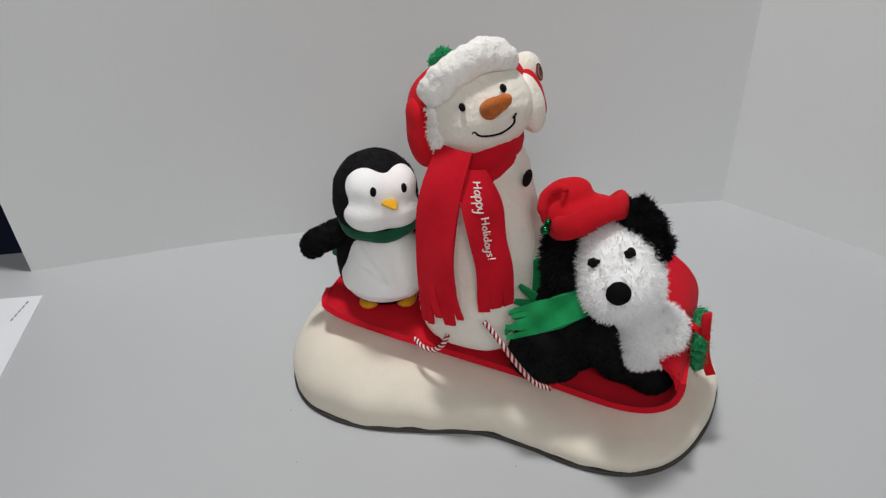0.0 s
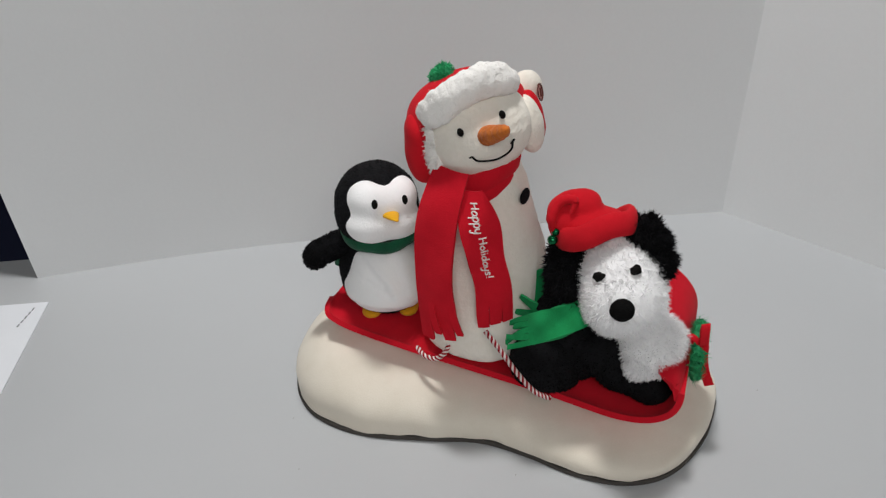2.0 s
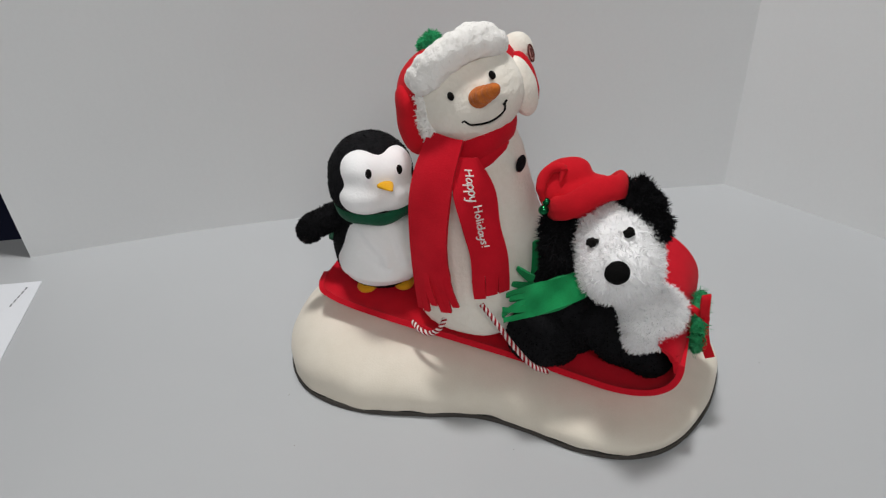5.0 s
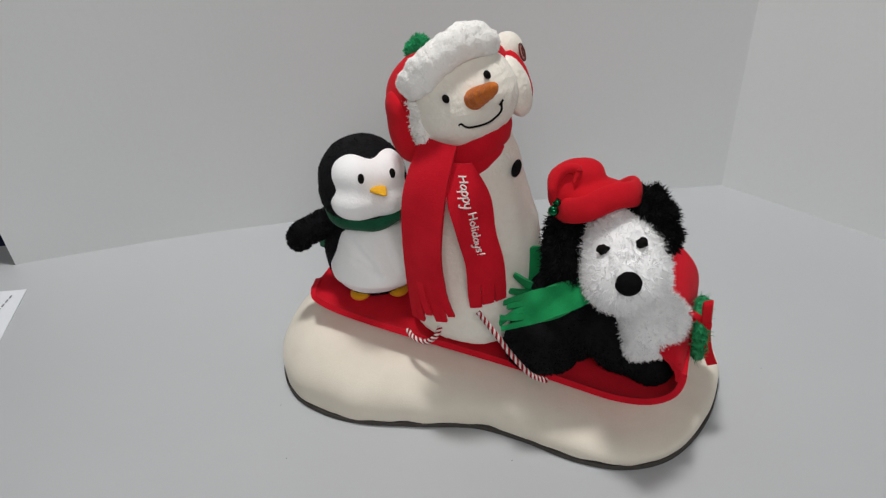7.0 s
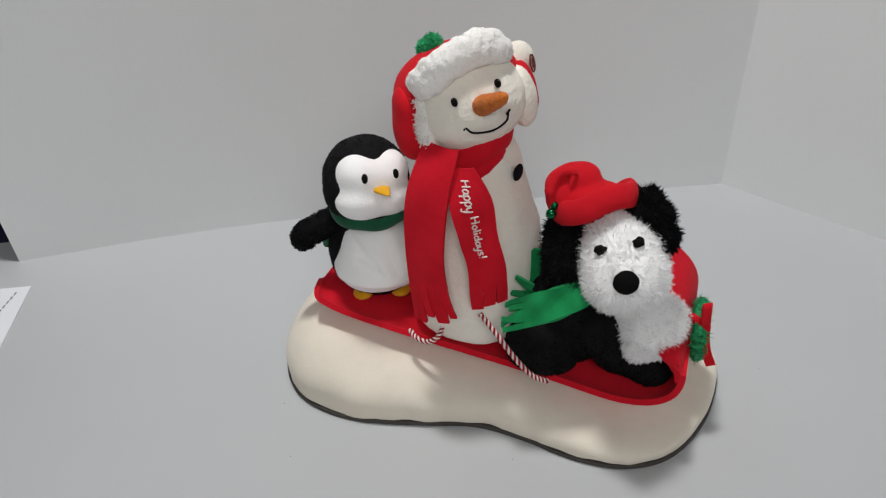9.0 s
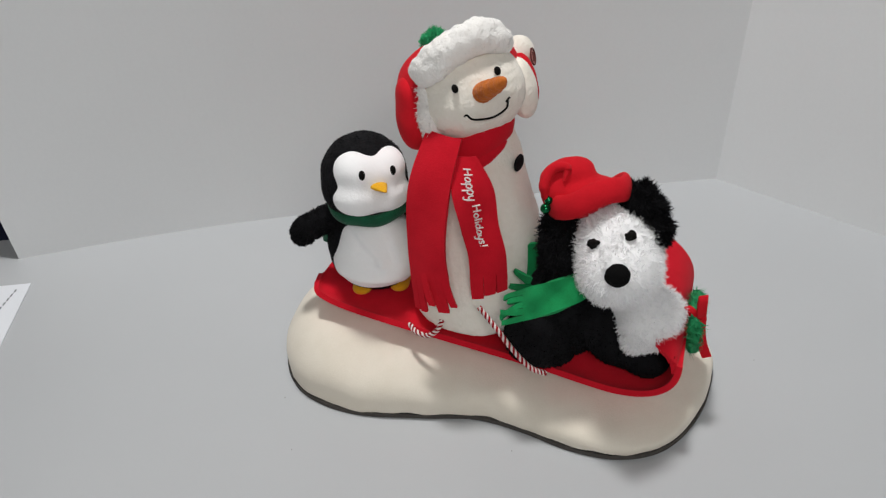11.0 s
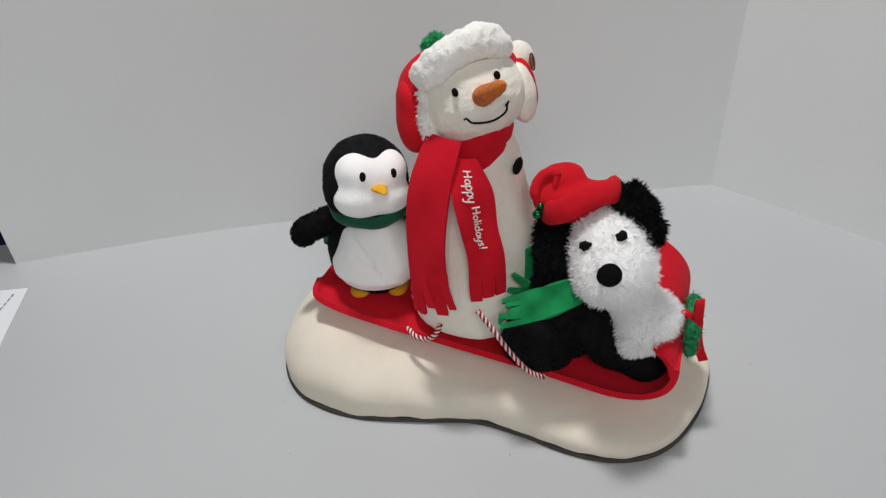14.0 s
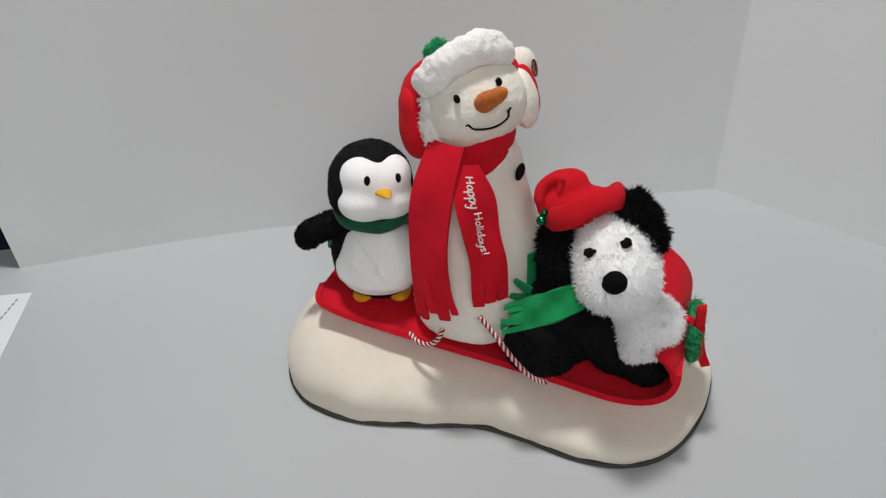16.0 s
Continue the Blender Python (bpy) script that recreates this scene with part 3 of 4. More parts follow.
def build_snowman():
    t = thing("plush_snowman", pose(*SNOWMAN_AT), "white fleece plush snowman in red trapper hat and scarf", "plush toy", "plush figures on the sled")
    prof = spline([(0.012, -0.003), (0.030, 0.000), (0.041, 0.006), (0.047, 0.018), (0.0495, 0.034), (0.0500, 0.055), (0.0480, 0.080), (0.0440, 0.105), (0.038, 0.130), (0.031, 0.150), (0.026, 0.165)], 130)
    skin = lathe(prof, 160, (-0.03, 0.01))
    skin = (skin[0] + (lumps(skin[0], 40, 2) * 0.0022 + lumps(skin[0], 260, 5) * 0.0005)[:, None] * np.array([1, 1, 0.2]), skin[1])
    part("body", skin, WHITE_FLEECE, t)
    part("button", moved(ellipsoid((0, 0, 0), (0.0046, 0.0022, 0.0080), 3), pose(0.0255, -0.0250, 0.1412, 15, -16, 42)), BLACK_CLOTH, t, "black felt oval button")
    a = np.linspace(0, 2 * math.pi, 60, endpoint=False)
    loop = np.array([(0.0270 * math.cos(q) - 0.0075, 0.0300 * math.sin(q) + 0.002, 0.1545 + 0.0085 * math.cos(q) + 0.0012 * math.sin(5 * q)) for q in a])
    part("scarf_loop", tube(loop, 0.0075, 12, True, (0.72, 1.35)), RED_FELT, t)
    loop2 = loop * [1.07, 1.07, 1] + [0, 0, -0.011]
    part("scarf_loop", tube(loop2, 0.0055, 12, True, (0.6, 1.3)), RED_FELT, t)
    left = Tail([(-0.0250, -0.031, 0.1660), (-0.0347, -0.042, 0.1400), (-0.0386, -0.048, 0.1120), (-0.0386, -0.052, 0.0800), (-0.0330, -0.053, 0.0365)], (0.0135, 0.0150, 0.0155, 0.0150, 0.0150), (-32, -36, -36, -30, -22))
    left.hang(0.0026, 0.80, 6, 4, RED_FELT, t, "plain red scarf end with cut fringe")
    right = Tail([(-0.0121, -0.040, 0.1545), (-0.0068, -0.0485, 0.1320), (-0.0022, -0.0525, 0.1071), (0.0030, -0.054, 0.0830), (0.0048, -0.053, 0.0450)], (0.0075, 0.0140, 0.0130, 0.0128, 0.0138), (4, 10, 14, 14, 12))
    greeting = right.hang(0.0026, 0.83, 3, 9, RED_FELT, t, "red scarf end stitched with Happy Holidays! and cut fringe")
    for words, s0, s1, shift, tall in (("Happy", 0.070, 0.290, -0.34, 0.0068), ("Holidays!", 0.320, 0.645, -0.20, 0.0054)):
        letters, length = stitched(words)
        for lines in letters:
            geos = []
            for line in lines:
                p = spline(line, 5 * len(line)) if len(line) > 2 else np.linspace(line[0], line[1], 6)
                path = []
                for x, y in p:
                    q = s0 + x / length * (s1 - s0)
                    path.append(right.at(q, y * tall / 0.0140 + shift - 0.20 * (q - 0.3), 0.0017))
                geos.append(tube(np.array(path), 0.00052, 6))
            part("stitched_letter", merge(*geos), WHITE_THREAD, greeting, "white stitched letter")

    skin = soft_form([(0, -0.001, -0.003, 0.0345, 0.0365, 0.0325), (0.009, -0.008, -0.012, 0.0245, 0.026, 0.022), (-0.010, -0.008, -0.012, 0.0245, 0.026, 0.022)], 0.012, 6, 0.0005, 200, 3)
    head = part("head", skin, WHITE_FLEECE, t, "", HEAD_AT)
    for x in (-0.0149, 0.0140):
        part("eye", ellipsoid((x + 0.0015, -0.0362, 0.0060), (0.0021, 0.0024, 0.0029), 3), THREAD, head, "black stitched eye")
    q = spline([(0.0015, -0.036, -0.003), (0.0045, -0.046, 0.000), (0.0095, -0.056, 0.003), (0.0130, -0.063, 0.006)], 24)
    taper = np.interp(np.linspace(0, 1, 24), [0, 0.3, 0.75, 0.92, 1], [0.0064, 0.0060, 0.0042, 0.0029, 0.0010]) * (1 + 0.07 * np.sin(np.linspace(0, 34, 24)))
    part("nose", tube(q, taper, 16), ORANGE, head, "orange felt carrot nose")
    smile = spline([(-0.0125, -0.0362, -0.0120), (-0.0090, -0.0372, -0.0165), (0.0025, -0.0385, -0.0195), (0.0125, -0.0372, -0.0180), (0.0158, -0.0355, -0.0138)], 40)
    ticks = [tube(spline([(x - 0.0016, -0.0362, z - 0.0010), (x, -0.0364, z), (x + 0.0018, -0.0362, z + 0.0010)], 8), 0.0007, 6) for x, z in ((-0.0125, -0.0118), (0.0158, -0.0136))]
    part("mouth", merge(tube(smile - [0, 0.0008, 0], 0.0007, 8), *ticks), THREAD, head, "black stitched smile")
    crown = soft_form([(-0.0030, 0.010, 0.001, 0.0435, 0.0370, 0.0270), (-0.007, 0.012, 0.009, 0.032, 0.028, 0.0180)], 0.01, 5, 0.0010, 50, 5)
    part("hat_crown", crown, RED_HAT, head, "red fleece hat crown")
    arch = spline([(-0.0300, -0.0150, 0.0160), (-0.0255, -0.0215, 0.0205), (-0.0160, -0.0275, 0.0250), (0.000, -0.0290, 0.0290), (0.0150, -0.0270, 0.0280), (0.0260, -0.0195, 0.0215), (0.0310, -0.0100, 0.0150)], 90)
    roll = tube(arch, 0.0106 * np.clip(np.sin(np.linspace(0.35, math.pi - 0.35, 90)) ** 0.35, 0, 1), 40, False, (0.75, 1.08))
    roll = (roll[0] + ((lumps(roll[0], 110, 6) * 0.0014 + lumps(roll[0], 280, 3) * 0.0010)[:, None] * skin_normals(*roll)), roll[1])
    tris = [q[:3] for q in roll[1]] + [[q[0], q[2], q[3]] for q in roll[1] if len(q) == 4]
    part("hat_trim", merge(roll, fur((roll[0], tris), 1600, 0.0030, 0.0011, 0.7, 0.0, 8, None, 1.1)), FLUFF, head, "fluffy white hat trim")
    pom = ellipsoid((-0.0085, 0.0190, 0.0272), (0.0075, 0.0075, 0.0075), 3, 0.002, 200, 2)
    part("pompom", merge(pom, fur(pom, 1600, 0.0042, 0.0014, 1.2, 0.0, 4)), POM, head, "green fluffy pompom")
    m = pose(-0.0405, 0.0030, -0.0050, 0, 8, 0)
    outer = moved(soft_form([(0, 0, 0.005, 0.0095, 0.0155, 0.0175), (-0.001, -0.001, -0.012, 0.0112, 0.0140, 0.0155)], 0.01, 5, 0.0008, 60, 1), m)
    part("ear_flap", outer, RED_HAT, head, "red fleece ear flap")
    inner = moved(soft_form([(0.0085, -0.0120, 0.004, 0.0060, 0.0130, 0.0175), (0.0080, -0.0115, -0.013, 0.0060, 0.0125, 0.0150)], 0.01, 4, 0.0012, 90, 4), m)
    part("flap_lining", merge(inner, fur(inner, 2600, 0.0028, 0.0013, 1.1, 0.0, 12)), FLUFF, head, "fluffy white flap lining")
    m = pose(0.0345, -0.0045, -0.0180, 0, 8, 0)
    lining = moved(soft_form([(-0.001, 0, 0.005, 0.0088, 0.0098, 0.0155), (-0.001, 0, -0.009, 0.0085, 0.0090, 0.0135)], 0.01, 4, 0.0008, 70, 6), m)
    part("flap_lining", lining, WHITE_FLEECE, head, "short cream fleece flap lining")
    rear = moved(soft_form([(0.0022, 0.003, 0.0062, 0.0078, 0.0085, 0.0158), (0.0012, 0.003, -0.008, 0.0076, 0.0080, 0.0130)], 0.01, 4, 0.0006, 90, 7), m)
    part("ear_flap", rear, RED_HAT, head, "ear flap with red edge")
    cream = moved(soft_form([(0, 0, 0, 0.0125, 0.0088, 0.0138), (-0.005, 0, -0.010, 0.0105, 0.0072, 0.0105)], 0.008, 4, 0.0004, 90, 2), pose(0.0410, 0.0110, -0.0010, 0, 36, 14))
    part("flap_patch", cream, WHITE_FLEECE, head, "cream rounded patch with press symbol")
    ring = [(0.0032 * math.cos(q), 0, 0.0056 * math.sin(q)) for q in np.linspace(0, 2 * math.pi, 24, endpoint=False)]
    tagm = pose(0.0490, 0.0030, -0.0040, 0, 24, 50)
    part("press_symbol", moved(merge(tube(ring, 0.0006, 6, True), tube([(0, 0, -0.003), (0, 0, 0.003)], 0.0008, 6)), tagm), TAG_BROWN, head)
    part("press_symbol", moved(ellipsoid((0, 0.0004, 0), (0.0027, 0.0004, 0.0050), 3), tagm), TAG_PINK, head)
    return t, head


# ---- penguin ----
PENGUIN_AT = (-0.046, 0.510, 0.068)


def build_penguin():
    t = thing("plush_penguin", pose(*PENGUIN_AT), "black and white plush penguin with green scarf on the sled", "plush toy", "plush figures on the sled")
    yaw = np.array(pose(0, 0, 0, 0, 0, 20))[:3, :3]
    bodyc = (-0.0010, 0.004, 0.0380)
    skin = ellipsoid(bodyc, (0.0365, 0.0310, 0.0410), 5, 0.001, 60, 1)
    part("body", merge(skin, fur(skin, 9000, 0.0011, 0.0007, 0.9, 0.3, 5, None, 0.6)), BLACK_CLOTH, t)
    off = yaw @ np.array([0.001, -0.0115, -0.001])
    bx, by, bz = -0.0015 + bodyc[0] + off[0], bodyc[1] + off[1], bodyc[2] + off[2]
    belly = soft_form([(bx, by, bz + 0.008, 0.0310, 0.0260, 0.0330), (bx - 0.001, by, bz - 0.0050, 0.0345, 0.0275, 0.0215)], 0.010, 5, 0.0010, 45, 4)
    for x0, z0, x1, z1, deep in ((-0.021, 0.072, 0.001, 0.047, 0.0034), (-0.012, 0.050, 0.004, 0.038, 0.0022), (0.010, 0.066, 0.016, 0.040, 0.0016), (-0.026, 0.024, 0.016, 0.020, 0.0014)):
        e, g = np.array([x1 - x0, z1 - z0]), belly[0][:, [0, 2]] - [x0, z0]
        k = np.clip(g @ e / (e @ e), 0, 1)
        off = g - k[:, None] * e
        far = np.linalg.norm(off, axis=1)
        side = (off[:, 0] + off[:, 1]) > 0
        push = deep * (np.exp(-(far / 0.0030) ** 2) - 0.7 * np.exp(-((far - 0.0065) / 0.0035) ** 2) * side)
        belly[0][:, 1] += push * (belly[0][:, 1] < by)
    part("belly", belly, FUR_WHITE, t, "white plush belly")
    head_m = pose(-0.0001, -0.0022, 0.1051, -15.65, 6.45, 23.15)
    skin = soft_form([(0, 0.002, 0.001, 0.0315, 0.0290, 0.0300), (0, 0.001, -0.012, 0.0300, 0.0270, 0.0190)], 0.01, 5, 0.0006, 90, 2)
    head = part("head", merge(skin, fur(skin, 9000, 0.0011, 0.0007, 0.9, 0.2, 7, None, 0.6)), FUR_BLACK, t, "black plush head", head_m)
    face = soft_form([(-0.0112, -0.0115, 0.0060, 0.0158, 0.0178, 0.0158), (0.0112, -0.0115, 0.0060, 0.0158, 0.0178, 0.0158), (-0.0100, -0.0115, -0.0125, 0.0190, 0.0180, 0.0150), (0.0100, -0.0115, -0.0125, 0.0190, 0.0180, 0.0150), (0, -0.0125, 0.002, 0.018, 0.0170, 0.0150)], 0.007, 5, 0.0005, 90, 3)
    part("face", face, FUR_WHITE, head, "white plush face")
    for x in (-0.0115, 0.0115):
        part("eye", ellipsoid((x, -0.0293, 0.0060), (0.0024, 0.0016, 0.0036), 3), THREAD, head, "black stitched eye")
    beak = tube(spline([(0, -0.026, -0.0030), (0, -0.034, -0.0040), (0.0005, -0.0415, -0.0055)], 12), np.interp(np.linspace(0, 1, 12), [0, 0.5, 1], [0.0055, 0.0036, 0.0008]), 14, False, (1.35, 0.62))
    part("beak", beak, YELLOW, head, "yellow felt beak")
    a = np.linspace(0, 2 * math.pi, 48, endpoint=False)
    loop = np.array([(0.0290 * math.cos(q) + 0.001, 0.0265 * math.sin(q) - 0.001, 0.0828 + 0.003 * math.sin(q) + 0.0008 * math.sin(6 * q)) for q in a])
    part("scarf", tube(loop, 0.0042, 10, True, (0.8, 1.2)), DARK_GREEN, t, "dark green felt neck scarf")
    tail = Tail([(-0.030, 0.022, 0.070), (-0.037, 0.022, 0.055), (-0.0395, 0.021, 0.040), (-0.0395, 0.020, 0.031)], (0.005, 0.0055, 0.0055, 0.0055), (-20, -25, -25, -25))
    tail.hang(0.002, 0.7, 2, 3, DARK_GREEN, t, "green scarf end")
    wing = moved(soft_form([(0, 0, 0, 0.012, 0.0075, 0.0110), (-0.014, 0, -0.0045, 0.0125, 0.0068, 0.0100), (-0.023, 0, -0.0110, 0.0090, 0.0062, 0.0100)], 0.008, 4, 0.0006, 90, 4), pose(-0.0330, 0.003, 0.0660, 0, -2, 8))
    part("wing", merge(wing, fur(wing, 3500, 0.0022, 0.0011, 0.9, 0.2, 9, None, 1.0)), FUR_BLACK, t, "black plush wing with furry tip")
    wing = moved(soft_form([(0, 0, 0, 0.010, 0.0070, 0.0110), (0.012, 0, -0.006, 0.010, 0.0062, 0.0110)], 0.008, 4), pose(0.0300, 0.006, 0.0680, 0, -20, -10))
    part("wing", wing, FUR_BLACK, t)
    for x, y in ((-0.0140, -0.0100), (0.0160, -0.0090)):
        part("foot", soft_form([(x, y, 0.0052, 0.0080, 0.0085, 0.0042), (x + 0.002, y + 0.008, 0.0052, 0.0070, 0.0080, 0.0042)], 0.004, 4), YELLOW, t, "yellow felt foot")
    return t


# ---- dog ----
DOG_AT = (0.10, 0.45, 0.055)
DOG_HEAD = (0.0199, -0.0251, 0.0970)


def build_dog():
    t = thing("plush_dog", pose(*DOG_AT), "black and white shaggy plush dog in red elf hat", "plush toy", "plush figures on the sled")
    skin = soft_form([(-0.018, -0.004, 0.020, 0.0330, 0.0300, 0.0300), (0.010, 0.002, 0.028, 0.0300, 0.0260, 0.0320), (-0.012, 0.004, 0.045, 0.0260, 0.0220, 0.0280)], 0.015, 5, 0.001, 60, 1)
    part("body", merge(skin, fur(skin, 8000, 0.0022, 0.0012, 0.9, 0.4, 3, None, 1.0)), BLACK_CLOTH, t, "black plush body")
    leg = soft_form([(-0.028, -0.020, 0.0210, 0.0250, 0.0190, 0.0250), (-0.016, -0.020, 0.0100, 0.0170, 0.0140, 0.0150)], 0.012, 5, 0.0006, 60, 2)
    part("hind_leg", merge(leg, fur(leg, 5000, 0.0016, 0.0010, 0.9, 0.4, 4, None, 0.6)), BLACK_CLOTH, t, "black plush hind leg")
    leg = soft_form([(0.013, -0.020, 0.0290, 0.0200, 0.0150, 0.0180), (0.034, -0.029, 0.0130, 0.0210, 0.0130, 0.0150), (0.053, -0.036, 0.0030, 0.0140, 0.0115, 0.0115)], 0.014, 5, 0.0006, 60, 2)
    part("fore_leg", merge(leg, fur(leg, 4000, 0.0018, 0.0011, 0.9, 0.4, 14, None, 0.8)), BLACK_CLOTH, t, "black plush leg")
    chest = soft_form([(0.042, -0.011, 0.0400, 0.0225, 0.0180, 0.0205), (0.046, -0.034, 0.0370, 0.0190, 0.0150, 0.0120), (0.058, -0.024, 0.0420, 0.0170, 0.0150, 0.0140)], 0.012, 5, 0.0010, 90, 5)
    part("chest", merge(chest, fur(chest, 6000, 0.0046, 0.0008, 1.0, 0.3, 6, None, 1.1)), FUR_WHITE, t, "white shaggy plush chest")
    for c in ((0.0360, -0.0430, 0.0320), (0.0460, -0.0435, 0.0325), (0.0620, -0.0260, 0.0370)):
        paw = ellipsoid(c, (0.0085, 0.0085, 0.0075), 3, 0.001, 100, 2)
        part("paw", merge(paw, fur(paw, 1200, 0.0046, 0.0010, 1.0, 0.4, 7)), FUR_WHITE, t, "white shaggy paw")
    band = Tail([(0.004, -0.032, 0.0790), (-0.012, -0.037, 0.0740), (-0.030, -0.038, 0.0680), (-0.0435, -0.035, 0.0620), (-0.0570, -0.031, 0.0570)], (0.010, 0.011, 0.0115, 0.0110, 0.0120), (90, 88, 84, 80, 80))
    fingers = []

    def flat(s, v, out=0.0):
        k = min(int(s * 59), 58)
        c = band.c[k] + (band.c[k + 1] - band.c[k]) * (s * 59 - k)
        return c + np.array([0.12, 0.60, 0.78]) * (v - 0.5) * 2 * band.h[k] + np.array([0, -0.6, 0.5]) * (out + 0.0030 * math.sin(8 * s + 4 * v) + 0.0014 * math.sin(19 * s - 5 * v))

    fingers.append(sheet(lambda u, v: flat(u * 0.72, v), 26, 8, 0.0028))
    rng = random.Random(5)
    for k in range(5):
        sway, drop, reach = rng.uniform(-0.28, 0.12), rng.uniform(-0.006, 0.004), rng.uniform(0.20, 0.285)
        fingers.append(sheet(lambda u, v: flat(0.71 + reach * u, k / 5 + (0.004 + v * 0.192) * (1 - 0.25 * u) + sway * u * u, drop * u), 8, 3, 0.0024))
    scarf = part("scarf", fingers[0], GREEN_FELT, t, "bright green felt scarf end with fringe")
    for g in fingers[1:]:
        part("fringe_strip", g, GREEN_FELT, scarf)
    back = Tail([(-0.004, -0.004, 0.0720), (-0.020, 0.002, 0.0740), (-0.032, 0.003, 0.0760), (-0.042, 0.002, 0.0720)], (0.012, 0.0125, 0.0120, 0.0120), (75, 75, 75, 75))
    part("scarf", sheet(lambda u, v: back.c[int(u * 58)] + np.array([0.1, 0.2, 1.0]) * (v - 0.62) * 0.026, 24, 6, 0.0026), GREEN_FELT, t)
    for k, (dx, dz) in enumerate(((-0.012, 0.0120), (-0.0150, 0.0050), (-0.0140, -0.0020))):
        a = np.array([-0.034, -0.012, 0.0640 - 0.0065 * k])
        tip = a + np.array([dx, -0.002, dz])
        part("fringe_strip", sheet(lambda u, v: a + (tip - a) * u + np.array([0.002, -0.004 * math.sin(3 * u), 0.0080]) * (v - 0.5) * (1 - 0.55 * u * u), 7, 2, 0.0018), GREEN_FELT, scarf)

    skin = soft_form([(0, 0.004, 0.004, 0.0290, 0.0270, 0.0280), (0, -0.0180, -0.0100, 0.0235, 0.0200, 0.0180), (0, -0.006, -0.016, 0.0250, 0.0220, 0.0170)], 0.012, 5, 0.0008, 90, 6)

    def bare(p):
        """Where fur may grow: not round the nose, nor close over the eyes."""
        front = p[:, 1] < -0.012
        nose = np.hypot(p[:, 0], p[:, 2] + 0.010) < 0.0085
        eyes = np.minimum(np.hypot(p[:, 0] + 0.0118, p[:, 2] - 0.0112), np.hypot(p[:, 0] - 0.0122, p[:, 2] - 0.0112)) < 0.0046
        return ~(front & (nose | eyes))

    head = part("head", merge(skin, fur(skin, 8500, 0.0044, 0.0008, 1.0, 0.2, 9, bare, 1.1)), FUR_WHITE, t, "white shaggy plush head", pose(*DOG_HEAD, -30.38, -20.81, -6.71))
    part("nose", ellipsoid((0, -0.0415, -0.0100), (0.0080, 0.0066, 0.0074), 4, 0.0005, 300, 1), NOSE_BLACK, head, "large black oval nose")
    for x in (-0.0118, 0.0122):
        part("eye", ellipsoid((x, -0.0250, 0.0112), (0.0038, 0.0032, 0.0031), 4, 0.0011, 420, 50 * x), THREAD, head, "black stitched eye half under fur")
    for side, balls in ((1, [(0.0215, 0.000, 0.030, 0.0110, 0.0090, 0.0120), (0.0260, 0.001, 0.017, 0.0105, 0.0085, 0.0130), (0.0260, 0.003, 0.007, 0.0080, 0.0080, 0.0095)]),
                        (-1, [(-0.0330, 0.004, 0.024, 0.0120, 0.0095, 0.0140), (-0.0370, 0.002, 0.010, 0.0130, 0.0095, 0.0150), (-0.0400, 0.004, -0.003, 0.0125, 0.0090, 0.0120)])):
        ear = soft_form(balls, 0.008, 4, 0.0012, 90, side)
        part("ear", merge(ear, fur(ear, 5500, 0.0064, 0.0010, 1.0, 0.2, 13 + side)), FUR_BLACK, head, "black shaggy ear")
    HAT_SHIFT = pose(-0.0038, 0, 0.0015)
    cap = soft_form([(-0.010, 0.006, 0.0400, 0.0240, 0.0220, 0.0140), (-0.016, 0.003, 0.0560, 0.0180, 0.0165, 0.0120), (-0.028, -0.002, 0.0480, 0.0100, 0.0120, 0.0140)], 0.006, 5, 0.0022, 70, 8)
    hat = part("hat", cap, RED_HAT, head, "bright red fleece elf hat folded to one side", HAT_SHIFT)
    q = np.linspace(0, 2 * math.pi, 60, endpoint=False)
    rim = np.array([(-0.0060 + 0.0255 * math.cos(a), 0.003 + 0.0240 * math.sin(a), 0.0380 + 0.0025 * math.cos(a) + 0.0012 * math.sin(4 * a)) for a in q])
    part("hat_brim", tube(rim, 0.0068, 14, True, (0.62, 1.25)), RED_HAT, head, "rolled red hat brim", HAT_SHIFT)
    fold = spline([(-0.0330, -0.0130, 0.0430), (-0.0315, -0.0145, 0.0540), (-0.0235, -0.0140, 0.0625), (-0.0150, -0.0125, 0.0610), (-0.0185, -0.0140, 0.0530)], 30)
    part("hat_fold", tube(fold, np.interp(np.linspace(0, 1, 30), [0, 0.2, 0.8, 1], [0.001, 0.0038, 0.0032, 0.001]), 10), RED_HAT, head, "tucked fold of the red hat", HAT_SHIFT)
    part("bell", ellipsoid((-0.0345, -0.014, 0.0380), (0.0036, 0.0036, 0.0036), 3), BELL, head, "small shiny green bell", HAT_SHIFT)
    part("bell", ellipsoid((-0.0315, -0.012, 0.0430), (0.0030, 0.0030, 0.0030), 3), BELL, head, "", HAT_SHIFT)
    return t, head


snowman, snowman_head = build_snowman()
penguin = build_penguin()
dog, dog_head = build_dog()

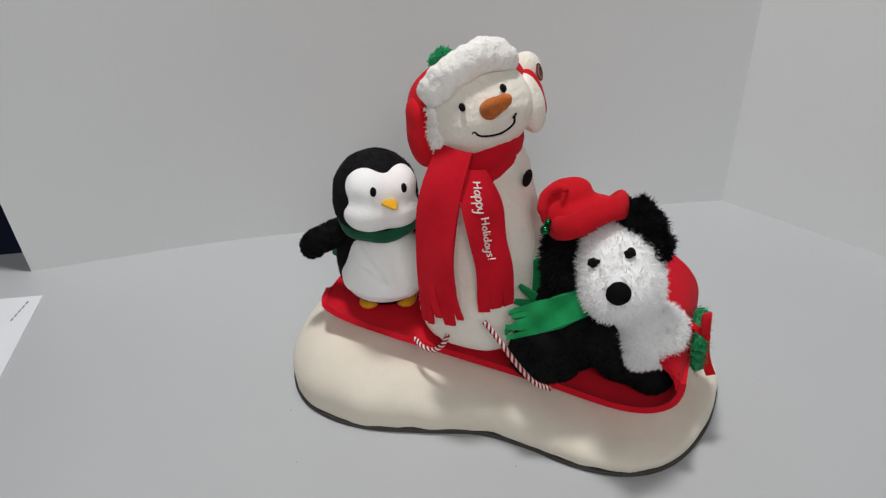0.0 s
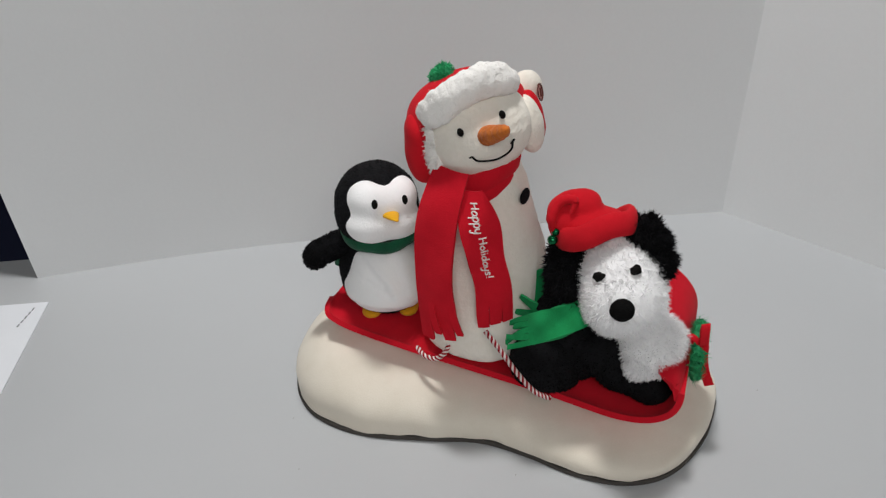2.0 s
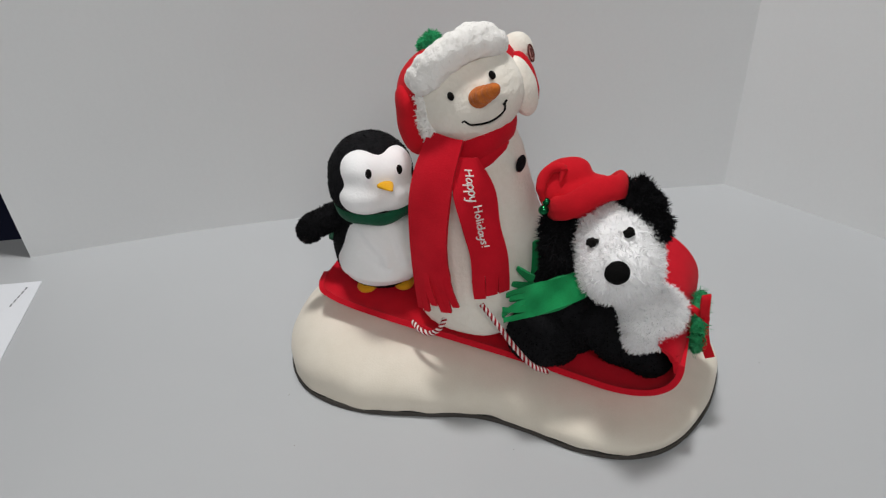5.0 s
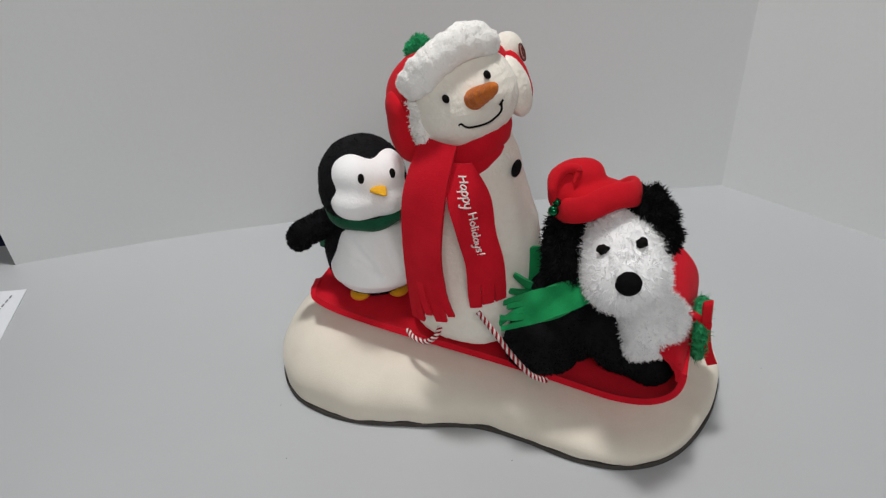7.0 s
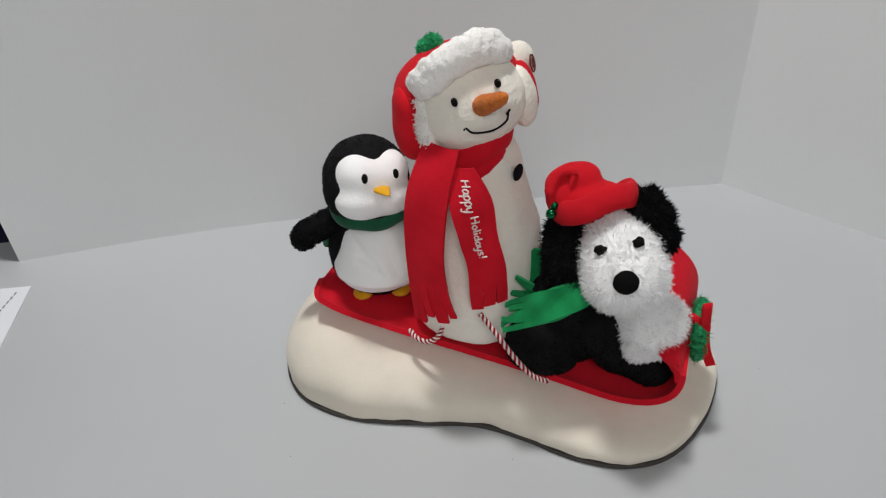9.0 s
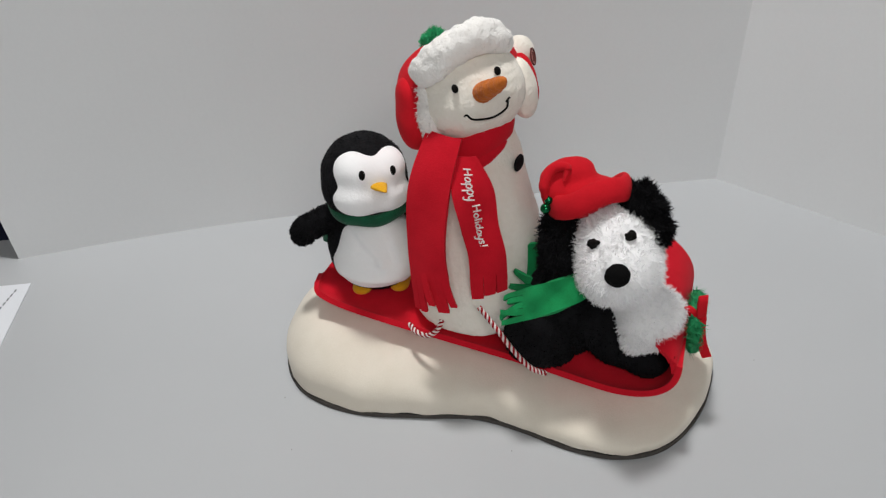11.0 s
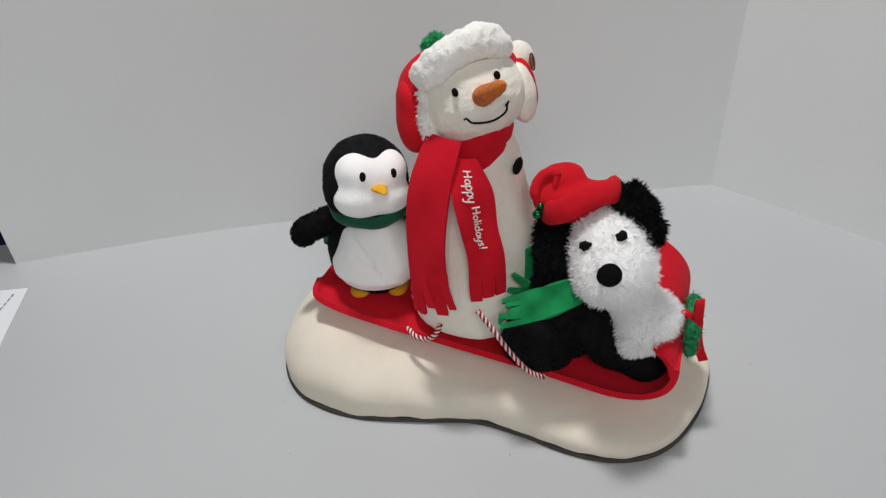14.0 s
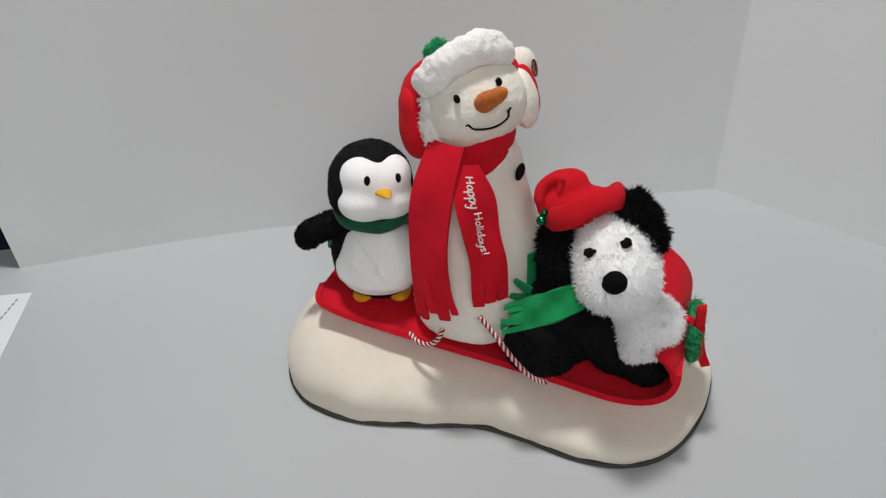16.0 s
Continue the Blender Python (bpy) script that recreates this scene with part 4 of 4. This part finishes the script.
# ---- movement: leans and head turns in degrees ----
SNOWMAN_LEAN = [
    (0.0, -2.97, 1.50, 0.96, -3.20, -0.06),
    (0.5, -0.70, 0.49, 2.08, -2.16, -0.55),
    (1.0, 1.54, -0.55, 4.56, 1.77, -1.62),
    (1.5, 0.26, 0.09, 4.46, 0.12, -1.22),
    (2.0, 0.09, 0.06, 3.97, -0.20, -0.98),
    (2.5, 3.06, -1.27, 8.13, 0.33, -5.74),
    (3.0, 1.75, -0.75, 7.01, 1.00, -2.17),
    (3.5, 0.09, -0.11, 4.02, 0.84, -0.66),
    (4.0, -1.46, 0.71, 2.47, -2.82, -1.51),
    (6.5, 0.53, -0.49, 1.66, -4.29, 3.27),
    (7.0, -0.32, -0.08, 0.16, -4.75, 3.61),
    (7.5, 1.81, -1.27, 2.51, -3.05, 1.24),
    (8.0, 1.96, -1.13, 3.21, -2.55, 0.15),
    (8.5, 1.21, -0.89, 3.31, 0.39, 0.28),
    (9.0, -0.22, -0.31, 1.02, 1.65, 2.19),
    (11.5, -2.24, 0.67, -1.03, -0.19, -0.34),
    (12.0, -1.67, 0.16, -1.32, -2.41, -0.77),
    (12.5, -2.90, 0.75, 0.18, 0.60, -0.33),
    (13.0, -2.88, 0.83, -0.02, 1.08, -0.55),
    (13.5, -3.03, 0.88, -0.66, 0.92, -0.48),
    (14.0, -2.93, 0.93, -0.20, 0.59, -0.07),
    (14.5, -3.04, 0.68, -1.10, 0.88, -0.04),
    (15.0, -2.69, 0.80, -2.16, 0.52, -0.09),
    (15.5, -2.93, 0.93, -0.86, 1.17, 0.08),
    (16.0, -3.00, 1.04, -0.09, 0.32, -0.47),
]
PENGUIN_LEAN = [
    (0.0, 1.12, -0.83, -1.40),
    (0.5, 1.52, -1.37, -0.60),
    (1.0, 0.82, -1.32, 0.25),
    (1.5, 0.72, -0.85, 0.46),
    (2.0, 1.97, -1.74, -0.61),
    (2.5, 1.88, -1.79, -0.02),
    (3.0, 1.75, -1.50, 0.49),
    (3.5, 1.40, -1.49, -0.44),
    (4.0, 1.22, -1.52, -0.38),
    (6.5, 1.00, -1.06, -0.36),
    (7.0, 0.93, -1.71, 0.96),
    (7.5, 0.62, -1.31, 1.40),
    (8.0, 0.36, -1.58, 1.71),
    (8.5, 0.09, -1.60, 1.39),
    (9.0, -0.18, -1.65, 0.84),
    (11.5, 0.44, -2.28, -0.60),
    (12.0, 0.14, -2.44, -0.24),
    (12.5, -0.17, -1.73, -1.85),
    (13.0, -0.43, -1.68, -1.77),
    (13.5, -1.34, -1.37, -1.98),
    (14.0, -0.93, -1.10, -2.71),
    (14.5, -1.21, -1.44, -2.35),
    (15.0, -2.68, -1.14, -0.81),
    (15.5, -0.24, -1.51, -2.69),
    (16.0, -1.88, -0.17, -3.96),
]
DOG_TURN = [
    (0.0, 2.02, -0.76, -0.64),
    (0.5, 2.96, -1.38, -1.63),
    (1.0, 1.88, -0.60, -0.79),
    (1.5, 2.65, -0.60, -0.83),
    (2.0, 5.48, 3.16, -0.71),
    (2.5, 0.96, -4.29, -2.20),
    (3.0, 2.12, -1.79, -0.91),
    (3.5, 1.44, -1.43, -0.86),
    (4.0, 1.77, -0.38, -0.89),
    (6.5, -0.35, 1.03, 1.35),
    (7.0, 3.83, 7.01, 1.32),
    (7.5, 0.05, 1.89, 0.62),
    (8.0, -1.02, 0.88, 0.81),
    (8.5, 1.83, 4.57, 0.92),
    (9.0, 0.89, 5.04, 0.56),
    (11.5, 1.10, 2.84, -2.01),
    (12.0, 0.99, 3.18, -2.16),
    (12.5, 0.88, 2.68, -2.13),
    (13.0, 1.05, 2.49, -2.33),
    (13.5, 0.23, 2.58, -2.17),
    (14.0, -1.38, -0.70, -2.63),
    (14.5, 0.39, 1.50, -2.25),
    (15.0, -3.33, -0.80, -2.37),
    (15.5, -1.33, 1.27, -2.32),
    (16.0, -0.58, 0.47, -1.27),
]


def about(pivot, rx, ry, rz):
    return Matrix.Translation(pivot) @ pose(0, 0, 0, rx, ry, rz) @ Matrix.Translation([-c for c in pivot])


def motions():
    neck = (-0.003, 0.0, 0.155)
    walk(snowman, [(t, pose(*SNOWMAN_AT, a, b, 0)) for t, a, b, *_ in SNOWMAN_LEAN])
    walk(snowman_head, [(t, about(neck, c, d, e) @ HEAD_AT) for t, a, b, c, d, e in SNOWMAN_LEAN])
    walk(penguin, [(t, pose(*PENGUIN_AT, a, b, c)) for t, a, b, c in PENGUIN_LEAN])
    collar = (0.0199, -0.0131, 0.0670)
    rest = pose(*DOG_HEAD, -30.38, -20.81, -6.71)
    walk(dog_head, [(t, about(collar, a, b, c) @ rest) for t, a, b, c in DOG_TURN])


motions()
